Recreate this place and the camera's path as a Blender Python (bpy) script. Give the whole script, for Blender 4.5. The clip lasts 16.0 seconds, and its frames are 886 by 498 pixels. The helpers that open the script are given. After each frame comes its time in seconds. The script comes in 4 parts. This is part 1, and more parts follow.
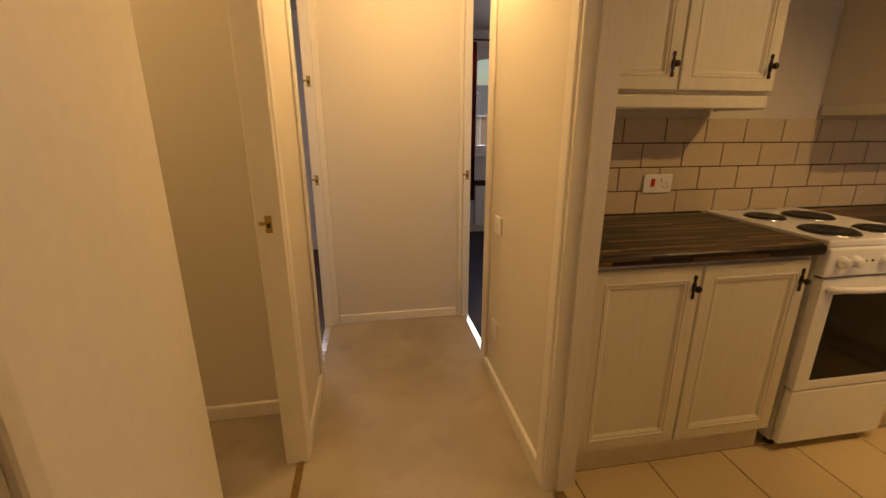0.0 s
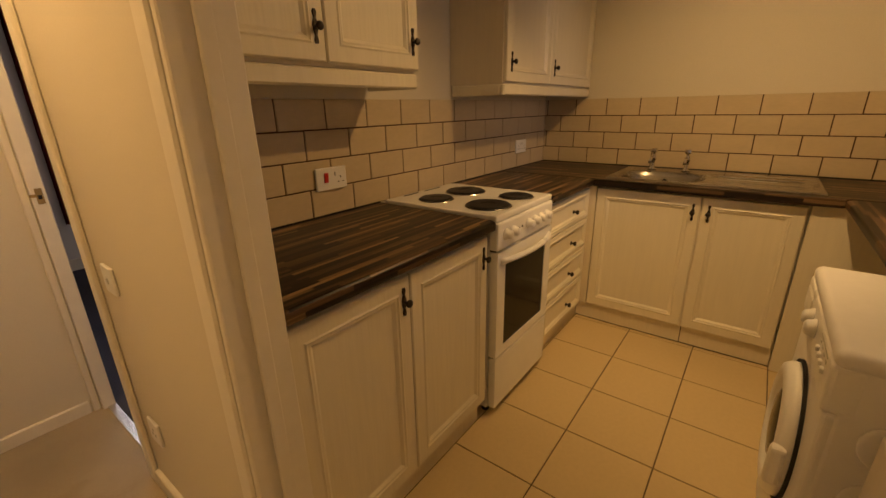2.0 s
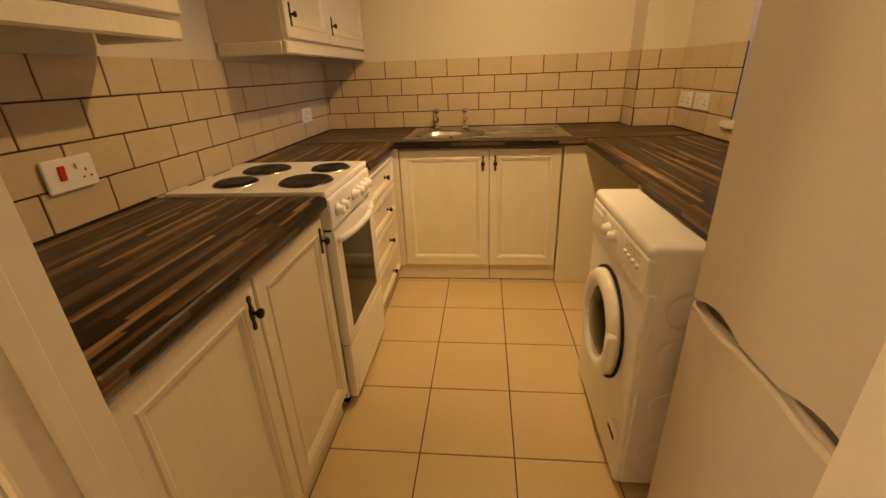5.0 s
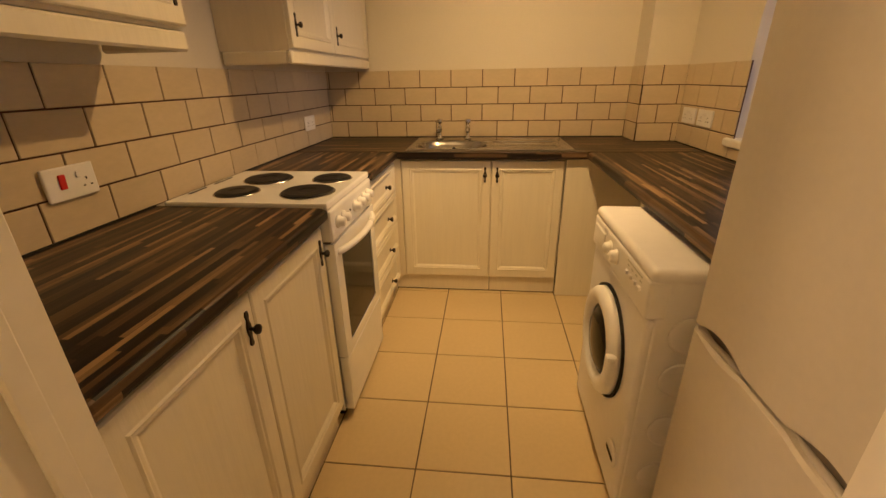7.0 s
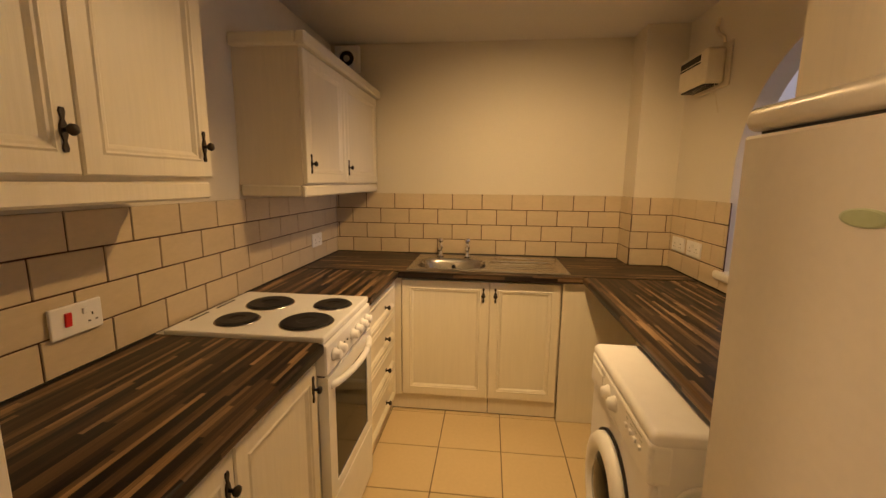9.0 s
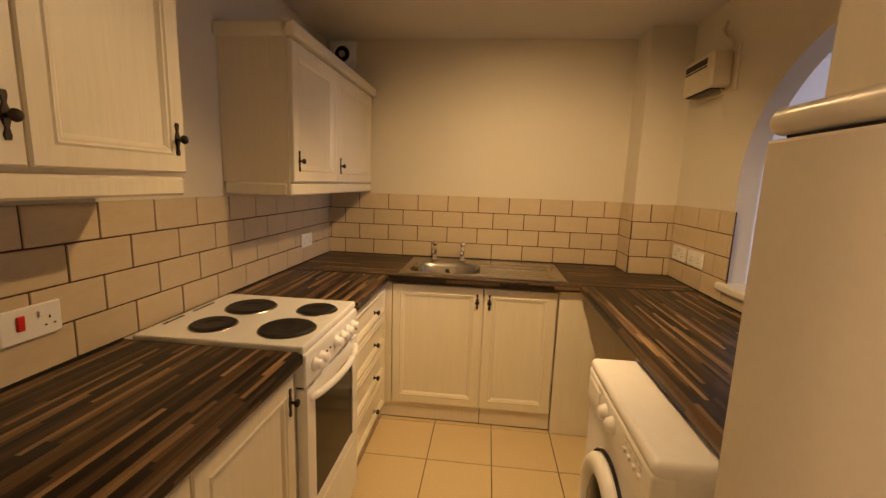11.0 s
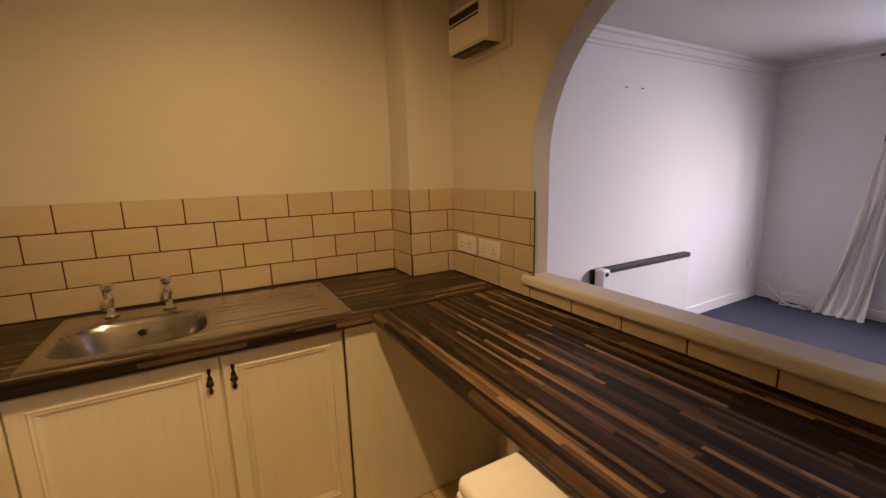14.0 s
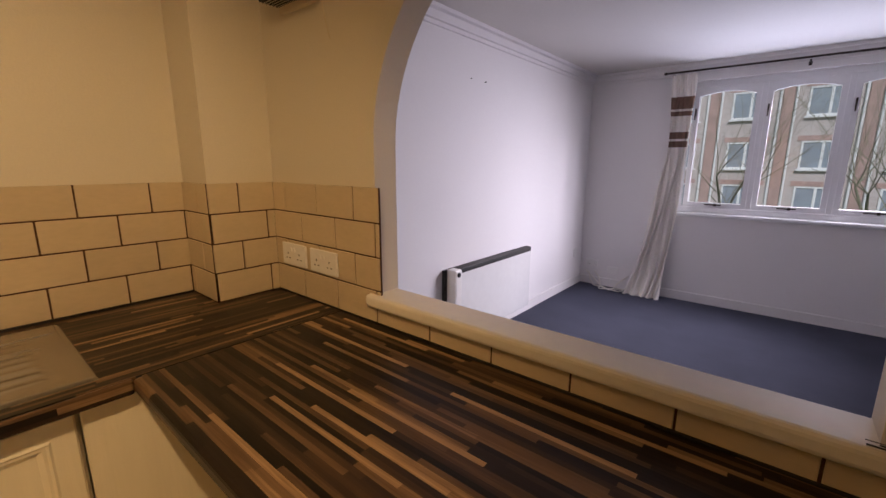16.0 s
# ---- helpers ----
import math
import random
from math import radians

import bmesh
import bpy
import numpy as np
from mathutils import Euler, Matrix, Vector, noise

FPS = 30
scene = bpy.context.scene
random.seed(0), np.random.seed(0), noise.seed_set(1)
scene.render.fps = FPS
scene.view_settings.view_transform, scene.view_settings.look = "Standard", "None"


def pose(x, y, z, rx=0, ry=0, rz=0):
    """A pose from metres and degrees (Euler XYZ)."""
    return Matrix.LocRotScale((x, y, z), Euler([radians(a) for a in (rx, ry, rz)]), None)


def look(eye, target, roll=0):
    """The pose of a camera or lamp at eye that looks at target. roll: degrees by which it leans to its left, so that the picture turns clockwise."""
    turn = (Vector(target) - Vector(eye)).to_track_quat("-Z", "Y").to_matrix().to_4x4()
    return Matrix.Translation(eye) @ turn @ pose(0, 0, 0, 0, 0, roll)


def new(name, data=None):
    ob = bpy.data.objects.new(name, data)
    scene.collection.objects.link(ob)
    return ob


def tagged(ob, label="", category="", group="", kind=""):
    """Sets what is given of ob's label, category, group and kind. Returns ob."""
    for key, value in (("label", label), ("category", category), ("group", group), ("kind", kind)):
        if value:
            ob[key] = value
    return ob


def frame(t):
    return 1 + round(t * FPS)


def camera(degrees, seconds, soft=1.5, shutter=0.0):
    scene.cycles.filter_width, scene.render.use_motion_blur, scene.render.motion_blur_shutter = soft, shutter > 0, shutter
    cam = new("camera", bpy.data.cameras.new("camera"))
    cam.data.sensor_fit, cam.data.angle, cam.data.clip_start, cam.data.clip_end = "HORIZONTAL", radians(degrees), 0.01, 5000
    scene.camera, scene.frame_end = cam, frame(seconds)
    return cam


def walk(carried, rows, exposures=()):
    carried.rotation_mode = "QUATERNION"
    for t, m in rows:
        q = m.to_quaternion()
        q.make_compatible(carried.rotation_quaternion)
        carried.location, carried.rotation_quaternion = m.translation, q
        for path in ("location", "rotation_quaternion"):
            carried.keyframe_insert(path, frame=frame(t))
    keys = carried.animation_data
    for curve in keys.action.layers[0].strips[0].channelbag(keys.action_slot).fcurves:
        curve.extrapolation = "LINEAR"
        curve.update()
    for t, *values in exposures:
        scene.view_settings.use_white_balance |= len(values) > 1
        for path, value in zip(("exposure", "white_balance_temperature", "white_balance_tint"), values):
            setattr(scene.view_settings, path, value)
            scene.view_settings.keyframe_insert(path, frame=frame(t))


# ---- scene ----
cam = camera(93.9, 16.0)
PATH = [
    (0, (0.313, 0.426, 1.299), (0.637, 2.317, 0.733), -0.0),
    (0.5, (0.405, 0.555, 1.278), (0.984, 2.398, 0.758), 0.5),
    (1, (0.468, 0.679, 1.332), (1.228, 2.433, 0.743), 0.5),
    (1.5, (0.557, 0.767, 1.322), (1.738, 2.268, 0.731), 0.4),
    (2, (0.601, 0.845, 1.298), (2.106, 1.993, 0.652), -1.1),
    (2.5, (0.669, 0.91, 1.295), (2.325, 1.805, 0.621), -1.5),
    (3, (0.707, 0.971, 1.308), (2.523, 1.522, 0.676), -0.6),
    (3.5, (0.686, 1.083, 1.306), (2.562, 1.3, 0.649), -1.6),
    (4, (0.642, 1.099, 1.292), (2.505, 1.255, 0.581), -2.1),
    (4.5, (0.627, 1.067, 1.259), (2.457, 1.263, 0.476), -2.4),
    (7, (0.646, 1.071, 1.284), (2.485, 1.269, 0.522), -1.0),
    (7.5, (0.656, 1.057, 1.344), (2.553, 1.274, 0.748), -0.9),
    (8, (0.658, 1.058, 1.391), (2.591, 1.275, 0.926), -0.6),
    (8.5, (0.658, 1.059, 1.425), (2.617, 1.275, 1.084), -0.1),
    (11, (0.747, 1.044, 1.426), (2.712, 1.248, 1.11), 1.9),
    (11.5, (0.879, 1.133, 1.436), (2.854, 1.096, 1.12), 0.9),
    (12, (0.976, 1.159, 1.423), (2.929, 0.927, 1.062), 0.9),
    (12.5, (1.138, 1.086, 1.44), (3.105, 0.839, 1.171), 1.4),
    (13, (1.294, 1.043, 1.434), (3.244, 0.738, 1.11), 1.9),
    (13.5, (1.466, 1.039, 1.42), (3.336, 0.433, 1.05), -0.8),
    (14, (1.554, 1.016, 1.423), (3.268, 0.053, 1.054), -1.5),
    (14.5, (1.607, 0.876, 1.418), (3.158, -0.337, 1.066), -0.8),
    (15, (1.648, 0.756, 1.414), (3.133, -0.53, 1.042), 0.2),
    (15.5, (1.726, 0.724, 1.412), (3.055, -0.723, 1.036), 1.1),
    (16, (1.837, 0.746, 1.41), (3.09, -0.759, 1.005), 0.2),
]
EXPOSURES = [(0.0, -0.75, 6500, 10), (1.0, -0.82, 6400, 10), (2.0, -0.88, 6900, 10), (3.0, -0.62, 6950, 10), (4.0, -0.3, 6700, 10), (7.0, -0.26, 6350, 10), (8.5, -0.26, 6150, 10), (11.0, -0.26, 5950, 11), (12.5, -0.46, 6050, 11), (13.5, -0.66, 6250, 12), (14.5, -0.7, 6100, 12), (16.0, -0.64, 5900, 13)]
walk(cam, [(t, look(eye, target, roll)) for t, eye, target, roll in PATH], EXPOSURES)

# ---- world, sun, lamps ----
CEIL = 2.36
world = bpy.data.worlds.new("overcast_sky")
scene.world = world
world.use_nodes = True
wn = world.node_tree
sky = wn.nodes.new("ShaderNodeTexSky")
sky.sky_type = "NISHITA"
sky.sun_disc = False
sky.sun_elevation, sky.sun_rotation = radians(28), radians(200)
sky.air_density, sky.dust_density = 1.6, 3.0
wn.links.new(sky.outputs[0], wn.nodes["Background"].inputs[0])
wn.nodes["Background"].inputs[1].default_value = 0.15

sun = new("sun", bpy.data.lights.new("sun", "SUN"))
sun.data.energy, sun.data.angle, sun.data.color = 5.0, radians(12), (1.0, 0.95, 0.88)
sun.matrix_world = look((-4, 9, 12), (0, 0, 0))


def lamp(name, kind, place, energy, colour, size, target=None, spread=None):
    data = bpy.data.lights.new(name, kind)
    data.energy, data.color = energy, colour
    if kind == "AREA":
        data.shape, data.size, data.size_y = "RECTANGLE", size[0], size[1]
    else:
        data.shadow_soft_size = size
    if kind == "SPOT":
        data.spot_size, data.spot_blend = radians(spread), 0.9
    if kind == "AREA":
        data.spread = radians(92)
    ob = new(name, data)
    ob.matrix_world = look(place, target) if target else pose(*place)
    return ob


WARM = (1.0, 0.61, 0.25)
DAY = (1.0, 0.88, 0.94)
lamp("kitchen_spot_east", "SPOT", (2.42, 0.94, 2.19), 74, WARM, 0.022, (1.50, 1.50, 0.15), 116)
lamp("kitchen_spot_west", "SPOT", (2.07, 0.94, 2.19), 98, WARM, 0.022, (3.30, 0.84, 0.80), 116)
# added fill lamp, out of view, that brightens the inside of the cupboard
lamp("cupboard_fill", "POINT", (-0.95, 1.45, 2.20), 27, WARM, 0.05)
lamp("hall_bulb", "POINT", (0.60, 2.22, 2.22), 44, WARM, 0.05)
lamp("living_room_window_light", "AREA", (1.45, -4.2, 1.55), 52, DAY, (0.95, 1.15), (3.05, -2.70, 0.55))
# added fill aimed at the ceiling, in place of daylight bounced off the ground
lamp("living_room_ceiling_fill", "AREA", (1.85, -4.12, 1.45), 15, (0.92, 0.89, 1.08), (1.6, 0.9), (1.95, -2.75, 2.75))
lamp("bedroom_window_light", "AREA", (2.1, 5.58, 1.6), 26, DAY, (1.2, 1.1), (2.1, 3, 1.2))
lamp("box_room_window_light", "AREA", (-0.98, 5.16, 1.55), 34, DAY, (0.9, 1.1), (-0.98, 3, 1.2))


# ---- materials ----
def material(name, colour, rough=0.5, metal=0.0, vary=0.12, grain=40.0, blotch=1.7, bump=0.05, stretch=(1, 1, 1), spec=0.5, dirt=0.0, per_piece=0.0, coat=0.0, transmission=0.0):
    """Paint or solid stuff with a fine grain, broad blotches, and a bump."""
    m = bpy.data.materials.new(name)
    m.use_nodes = True
    t = m.node_tree
    n, l = t.nodes, t.links
    b = n["Principled BSDF"]
    b.inputs["Roughness"].default_value, b.inputs["Metallic"].default_value = rough, metal
    b.inputs["Specular IOR Level"].default_value = spec
    b.inputs["Coat Weight"].default_value = coat
    b.inputs["Transmission Weight"].default_value = transmission
    co = n.new("ShaderNodeTexCoord")
    mp = n.new("ShaderNodeMapping")
    mp.inputs["Scale"].default_value = stretch
    if per_piece:
        spread = n.new("ShaderNodeVectorMath")
        spread.operation = "ADD"
        l.new(co.outputs["Object"], spread.inputs[0])
        l.new(n.new("ShaderNodeObjectInfo").outputs["Location"], spread.inputs[1])
        l.new(spread.outputs[0], mp.inputs[0])
    else:
        l.new(co.outputs["Object"], mp.inputs[0])
    fine, broad = n.new("ShaderNodeTexNoise"), n.new("ShaderNodeTexNoise")
    for node, scale, detail in ((fine, grain, 6), (broad, blotch, 3)):
        node.inputs["Scale"].default_value, node.inputs["Detail"].default_value = scale, detail
        l.new(mp.outputs[0], node.inputs["Vector"])
    add = n.new("ShaderNodeMath")
    add.operation = "ADD"
    l.new(fine.outputs[0], add.inputs[0])
    l.new(broad.outputs[0], add.inputs[1])
    src = add.outputs[0]
    if per_piece:
        info = n.new("ShaderNodeObjectInfo")
        k = n.new("ShaderNodeMath")
        k.operation = "MULTIPLY_ADD"
        k.inputs[1].default_value = per_piece
        l.new(info.outputs["Random"], k.inputs[0])
        l.new(src, k.inputs[2])
        src = k.outputs[0]
    rng = n.new("ShaderNodeMapRange")
    rng.inputs[1].default_value, rng.inputs[2].default_value = 0.65, 1.35 + per_piece
    rng.inputs[3].default_value, rng.inputs[4].default_value = 1.0 - vary, 1.0 + vary
    l.new(src, rng.inputs[0])
    mul = n.new("ShaderNodeVectorMath")
    mul.operation = "SCALE"
    mul.inputs[0].default_value = colour
    l.new(rng.outputs[0], mul.inputs["Scale"])
    last = mul.outputs[0]
    if dirt:
        spots = n.new("ShaderNodeTexNoise")
        spots.inputs["Scale"].default_value, spots.inputs["Detail"].default_value = 5.0, 8
        l.new(co.outputs["Object"], spots.inputs["Vector"])
        r2 = n.new("ShaderNodeMapRange")
        r2.inputs[1].default_value, r2.inputs[2].default_value = 0.58, 0.75
        r2.inputs[3].default_value, r2.inputs[4].default_value = 0.0, dirt
        l.new(spots.outputs[0], r2.inputs[0])
        mix = n.new("ShaderNodeMix")
        mix.data_type = "RGBA"
        l.new(r2.outputs[0], mix.inputs[0])
        l.new(last, mix.inputs[6])
        mix.inputs[7].default_value = (colour[0] * 0.55, colour[1] * 0.5, colour[2] * 0.42, 1)
        last = mix.outputs[2]
    l.new(last, b.inputs["Base Color"])
    rr = n.new("ShaderNodeMapRange")
    rr.inputs[3].default_value, rr.inputs[4].default_value = max(0.02, rough - 0.08), min(1, rough + 0.1)
    l.new(broad.outputs[0], rr.inputs[0])
    l.new(rr.outputs[0], b.inputs["Roughness"])
    if bump:
        bp = n.new("ShaderNodeBump")
        bp.inputs["Strength"].default_value, bp.inputs["Distance"].default_value = bump, 0.004
        l.new(fine.outputs[0], bp.inputs["Height"])
        l.new(bp.outputs[0], b.inputs["Normal"])
    return m


def stave_worktop(name, along):
    """Dark laminate printed as narrow glued staves of many browns, running along x or y."""
    m = bpy.data.materials.new(name)
    m.use_nodes = True
    n, l = m.node_tree.nodes, m.node_tree.links
    b = n["Principled BSDF"]
    co, sep = n.new("ShaderNodeTexCoord"), n.new("ShaderNodeSeparateXYZ")
    l.new(co.outputs["Object"], sep.inputs[0])

    def calc(op, a, c, d=None):
        k = n.new("ShaderNodeMath")
        k.operation = op
        for i, v in enumerate((a, c, d)):
            if v is None:
                continue
            if isinstance(v, (int, float)):
                k.inputs[i].default_value = v
            else:
                l.new(v, k.inputs[i])
        return k.outputs[0]

    u, v = (sep.outputs[0], sep.outputs[1]) if along == "x" else (sep.outputs[1], sep.outputs[0])
    v = calc("ADD", v, calc("MULTIPLY", sep.outputs[2], 0.8))
    row = calc("FLOOR", calc("DIVIDE", v, 0.0128), 0)
    w1 = n.new("ShaderNodeTexWhiteNoise")
    w1.noise_dimensions = "1D"
    l.new(row, w1.inputs["W"])
    shift = calc("MULTIPLY", w1.outputs[0], 7.3)
    length = calc("MULTIPLY_ADD", w1.outputs[0], 0.30, 0.20)
    col = calc("FLOOR", calc("ADD", calc("DIVIDE", u, length), shift), 0)
    comb = n.new("ShaderNodeCombineXYZ")
    l.new(row, comb.inputs[0])
    l.new(col, comb.inputs[1])
    w2 = n.new("ShaderNodeTexWhiteNoise")
    w2.noise_dimensions = "3D"
    l.new(comb.outputs[0], w2.inputs["Vector"])
    mp = n.new("ShaderNodeMapping")
    mp.inputs["Scale"].default_value = (6, 160, 160) if along == "x" else (160, 6, 160)
    l.new(co.outputs["Object"], mp.inputs[0])
    fine = n.new("ShaderNodeTexNoise")
    fine.inputs["Scale"].default_value, fine.inputs["Detail"].default_value = 1.0, 5
    l.new(mp.outputs[0], fine.inputs["Vector"])
    ramp = n.new("ShaderNodeValToRGB")
    ramp.color_ramp.interpolation = "LINEAR"
    stops = ((0.0, (0.006, 0.0045, 0.003)), (0.32, (0.016, 0.010, 0.007)), (0.60, (0.048, 0.027, 0.015)), (0.82, (0.125, 0.074, 0.037)), (1.0, (0.33, 0.21, 0.105)))
    while len(ramp.color_ramp.elements) < len(stops):
        ramp.color_ramp.elements.new(0.5)
    for e, (p, c) in zip(ramp.color_ramp.elements, stops):
        e.position, e.color = p, (*c, 1)
    mixed = calc("ADD", w2.outputs[0], calc("MULTIPLY_ADD", fine.outputs[0], 0.34, -0.17))
    l.new(mixed, ramp.inputs[0])
    l.new(ramp.outputs[0], b.inputs["Base Color"])
    b.inputs["Roughness"].default_value = 0.36
    b.inputs["Specular IOR Level"].default_value = 0.22
    bp = n.new("ShaderNodeBump")
    bp.inputs["Strength"].default_value, bp.inputs["Distance"].default_value = 0.12, 0.002
    l.new(fine.outputs[0], bp.inputs["Height"])
    l.new(bp.outputs[0], b.inputs["Normal"])
    return m


def glow(name, colour, strength):
    m = bpy.data.materials.new(name)
    m.use_nodes = True
    b = m.node_tree.nodes["Principled BSDF"]
    b.inputs["Emission Color"].default_value, b.inputs["Emission Strength"].default_value = (*colour, 1), strength
    return m


def brick_facade(name):
    m = bpy.data.materials.new(name)
    m.use_nodes = True
    n, l = m.node_tree.nodes, m.node_tree.links
    b = n["Principled BSDF"]
    co, mp, br = n.new("ShaderNodeTexCoord"), n.new("ShaderNodeMapping"), n.new("ShaderNodeTexBrick")
    mp.inputs["Rotation"].default_value = (radians(90), 0, 0)
    l.new(co.outputs["Object"], mp.inputs[0])
    l.new(mp.outputs[0], br.inputs["Vector"])
    br.inputs["Scale"].default_value = 1.0
    br.inputs["Brick Width"].default_value, br.inputs["Row Height"].default_value, br.inputs["Mortar Size"].default_value = 0.225, 0.075, 0.008
    br.inputs["Color1"].default_value, br.inputs["Color2"].default_value, br.inputs["Mortar"].default_value = (0.50, 0.41, 0.39, 1), (0.57, 0.50, 0.48, 1), (0.55, 0.53, 0.53, 1)
    l.new(br.outputs[0], b.inputs["Base Color"])
    b.inputs["Roughness"].default_value = 0.9
    return m


M_wall = material("cream_wall_paint", (0.70, 0.645, 0.535), 0.62, vary=0.03, grain=160, blotch=1.2, bump=0.10)
M_white_wall = material("white_wall_paint", (0.84, 0.815, 0.81), 0.65, vary=0.03, grain=160, blotch=1.0, bump=0.10)
M_ceiling = material("ceiling_paint", (0.70, 0.665, 0.63), 0.8, vary=0.03, grain=90, bump=0.12)
M_gloss = material("white_gloss_woodwork", (0.80, 0.755, 0.66), 0.3, vary=0.04, grain=30, bump=0.03)
M_hall_carpet = material("beige_carpet", (0.42, 0.36, 0.27), 0.95, vary=0.22, grain=420, blotch=2.6, bump=0.7, spec=0.1, dirt=0.35)
M_blue_carpet = material("blue_grey_carpet", (0.072, 0.076, 0.105), 0.95, vary=0.2, grain=420, blotch=2.2, bump=0.7, spec=0.1, dirt=0.2)
M_brown_carpet = material("brown_carpet", (0.16, 0.12, 0.11), 0.95, vary=0.2, grain=420, blotch=2.2, bump=0.7, spec=0.1)
M_floor_tile = material("beige_floor_tile", (0.62, 0.485, 0.27), 0.40, vary=0.06, grain=55, blotch=1.6, bump=0.04, per_piece=0.25)
M_floor_grout = material("dark_floor_grout", (0.13, 0.095, 0.06), 0.9, vary=0.3, grain=90, bump=0.3)
M_wall_tile = material("beige_wall_tile", (0.60, 0.49, 0.325), 0.33, vary=0.09, grain=35, blotch=7, bump=0.05, per_piece=0.5, stretch=(1, 1, 2.5))
M_wall_grout = material("brown_wall_grout", (0.075, 0.034, 0.018), 0.9, vary=0.3, grain=90, bump=0.3)
M_cab = material("cream_limed_wood", (0.77, 0.715, 0.575), 0.40, vary=0.032, grain=9, blotch=3, bump=0.22, stretch=(9, 9, 0.7))
M_cab_flat = material("cream_carcass_board", (0.74, 0.67, 0.53), 0.5, vary=0.04, grain=9, blotch=2.5, bump=0.12, stretch=(9, 9, 0.7))
M_work_x = stave_worktop("dark_stave_worktop_along_x", "x")
M_work_y = stave_worktop("dark_stave_worktop_along_y", "y")
M_iron = material("antique_iron", (0.05, 0.04, 0.032), 0.42, metal=0.85, vary=0.3, grain=90, bump=0.15)
M_enamel = material("white_enamel", (0.85, 0.845, 0.83), 0.2, vary=0.03, grain=20, bump=0.0, coat=0.3)
M_washer = material("white_appliance_steel", (0.82, 0.805, 0.80), 0.32, vary=0.03, grain=25, bump=0.01)
M_fridge = material("cream_white_fridge_steel", (0.60, 0.55, 0.465), 0.34, vary=0.03, grain=60, bump=0.03)
M_plastic = material("white_plastic", (0.84, 0.825, 0.80), 0.3, vary=0.03, grain=40, bump=0.0)
M_old_plastic = material("yellowed_plastic", (0.70, 0.62, 0.46), 0.45, vary=0.06, grain=20, bump=0.03)
M_red = material("red_plastic", (0.62, 0.02, 0.015), 0.3, vary=0.05)
M_hob = material("black_hob_plate", (0.018, 0.016, 0.015), 0.48, metal=0.3, vary=0.4, grain=14, blotch=9, bump=0.1)
M_glass_dark = material("dark_oven_glass", (0.006, 0.005, 0.004), 0.10, vary=0.1, bump=0.0, spec=0.16)
M_rubber = material("black_rubber", (0.015, 0.014, 0.013), 0.6, vary=0.2)
M_steel = material("stainless_steel", (0.46, 0.44, 0.41), 0.24, metal=1.0, vary=0.08, grain=120, bump=0.02, stretch=(8, 1, 1))
M_chrome = material("chrome", (0.80, 0.78, 0.75), 0.10, metal=1.0, vary=0.05, bump=0.0)
M_brass = material("aged_brass", (0.42, 0.29, 0.12), 0.35, metal=1.0, vary=0.2, grain=40)
M_dark = material("dark_gap", (0.02, 0.017, 0.014), 0.8, vary=0.2)
M_curtain = material("cream_curtain_cloth", (0.84, 0.80, 0.74), 0.9, vary=0.06, grain=220, bump=0.3, spec=0.1)
M_band = material("brown_curtain_band", (0.20, 0.12, 0.085), 0.85, vary=0.15, grain=220, bump=0.3)
M_red_curtain = material("dark_red_curtain_cloth", (0.19, 0.015, 0.014), 0.9, vary=0.12, grain=220, bump=0.3)
M_upvc = material("white_upvc", (0.82, 0.82, 0.83), 0.3, vary=0.02, bump=0.0)
M_green = material("green_badge", (0.34, 0.38, 0.22), 0.35, vary=0.1)
M_silver = material("silver_badge", (0.55, 0.55, 0.5), 0.3, metal=0.8)
M_recess = material("grey_grip_recess", (0.20, 0.17, 0.14), 0.35, metal=0.5, vary=0.1)
M_alu = material("aluminium_strip", (0.72, 0.72, 0.70), 0.25, metal=1.0, vary=0.1, grain=60, bump=0.05)
M_brick = brick_facade("buff_and_red_brickwork")
M_red_brick = material("red_brick_band", (0.45, 0.31, 0.28), 0.9, vary=0.25, grain=12)
M_roof = material("grey_roof_tile", (0.10, 0.10, 0.11), 0.9, vary=0.25, grain=6)
# pale base colour paints the bright sky reflected in the distant panes
M_far_glass = material("far_glass_sky_reflection", (0.30, 0.34, 0.40), 0.1, vary=0.2, bump=0.0)
M_bark = material("bark", (0.20, 0.19, 0.13), 0.95, vary=0.3, grain=20, bump=0.5)
M_grass = material("lawn", (0.06, 0.085, 0.03), 0.95, vary=0.35, grain=9, blotch=0.4, bump=0.5)
M_bulb = glow("warm_lamp_glass", (1.0, 0.72, 0.4), 6)

M_pane = bpy.data.materials.new("window_glass")
M_pane.use_nodes = True
pn, pl = M_pane.node_tree.nodes, M_pane.node_tree.links
clear, gloss, blend = pn.new("ShaderNodeBsdfTransparent"), pn.new("ShaderNodeBsdfGlossy"), pn.new("ShaderNodeMixShader")
gloss.inputs["Roughness"].default_value = 0.03
blend.inputs[0].default_value = 0.06
pl.new(clear.outputs[0], blend.inputs[1])
pl.new(gloss.outputs[0], blend.inputs[2])
pl.new(blend.outputs[0], pn["Material Output"].inputs[0])


# ---- building helpers (all places in world metres) ----
BASE = {}


def thing(name, base, label, category, group="", kind=""):
    ob = new(name)
    ob.empty_display_size = 0.05
    ob.location = base
    BASE[ob] = Vector(base)
    return tagged(ob, label, category, group, kind)


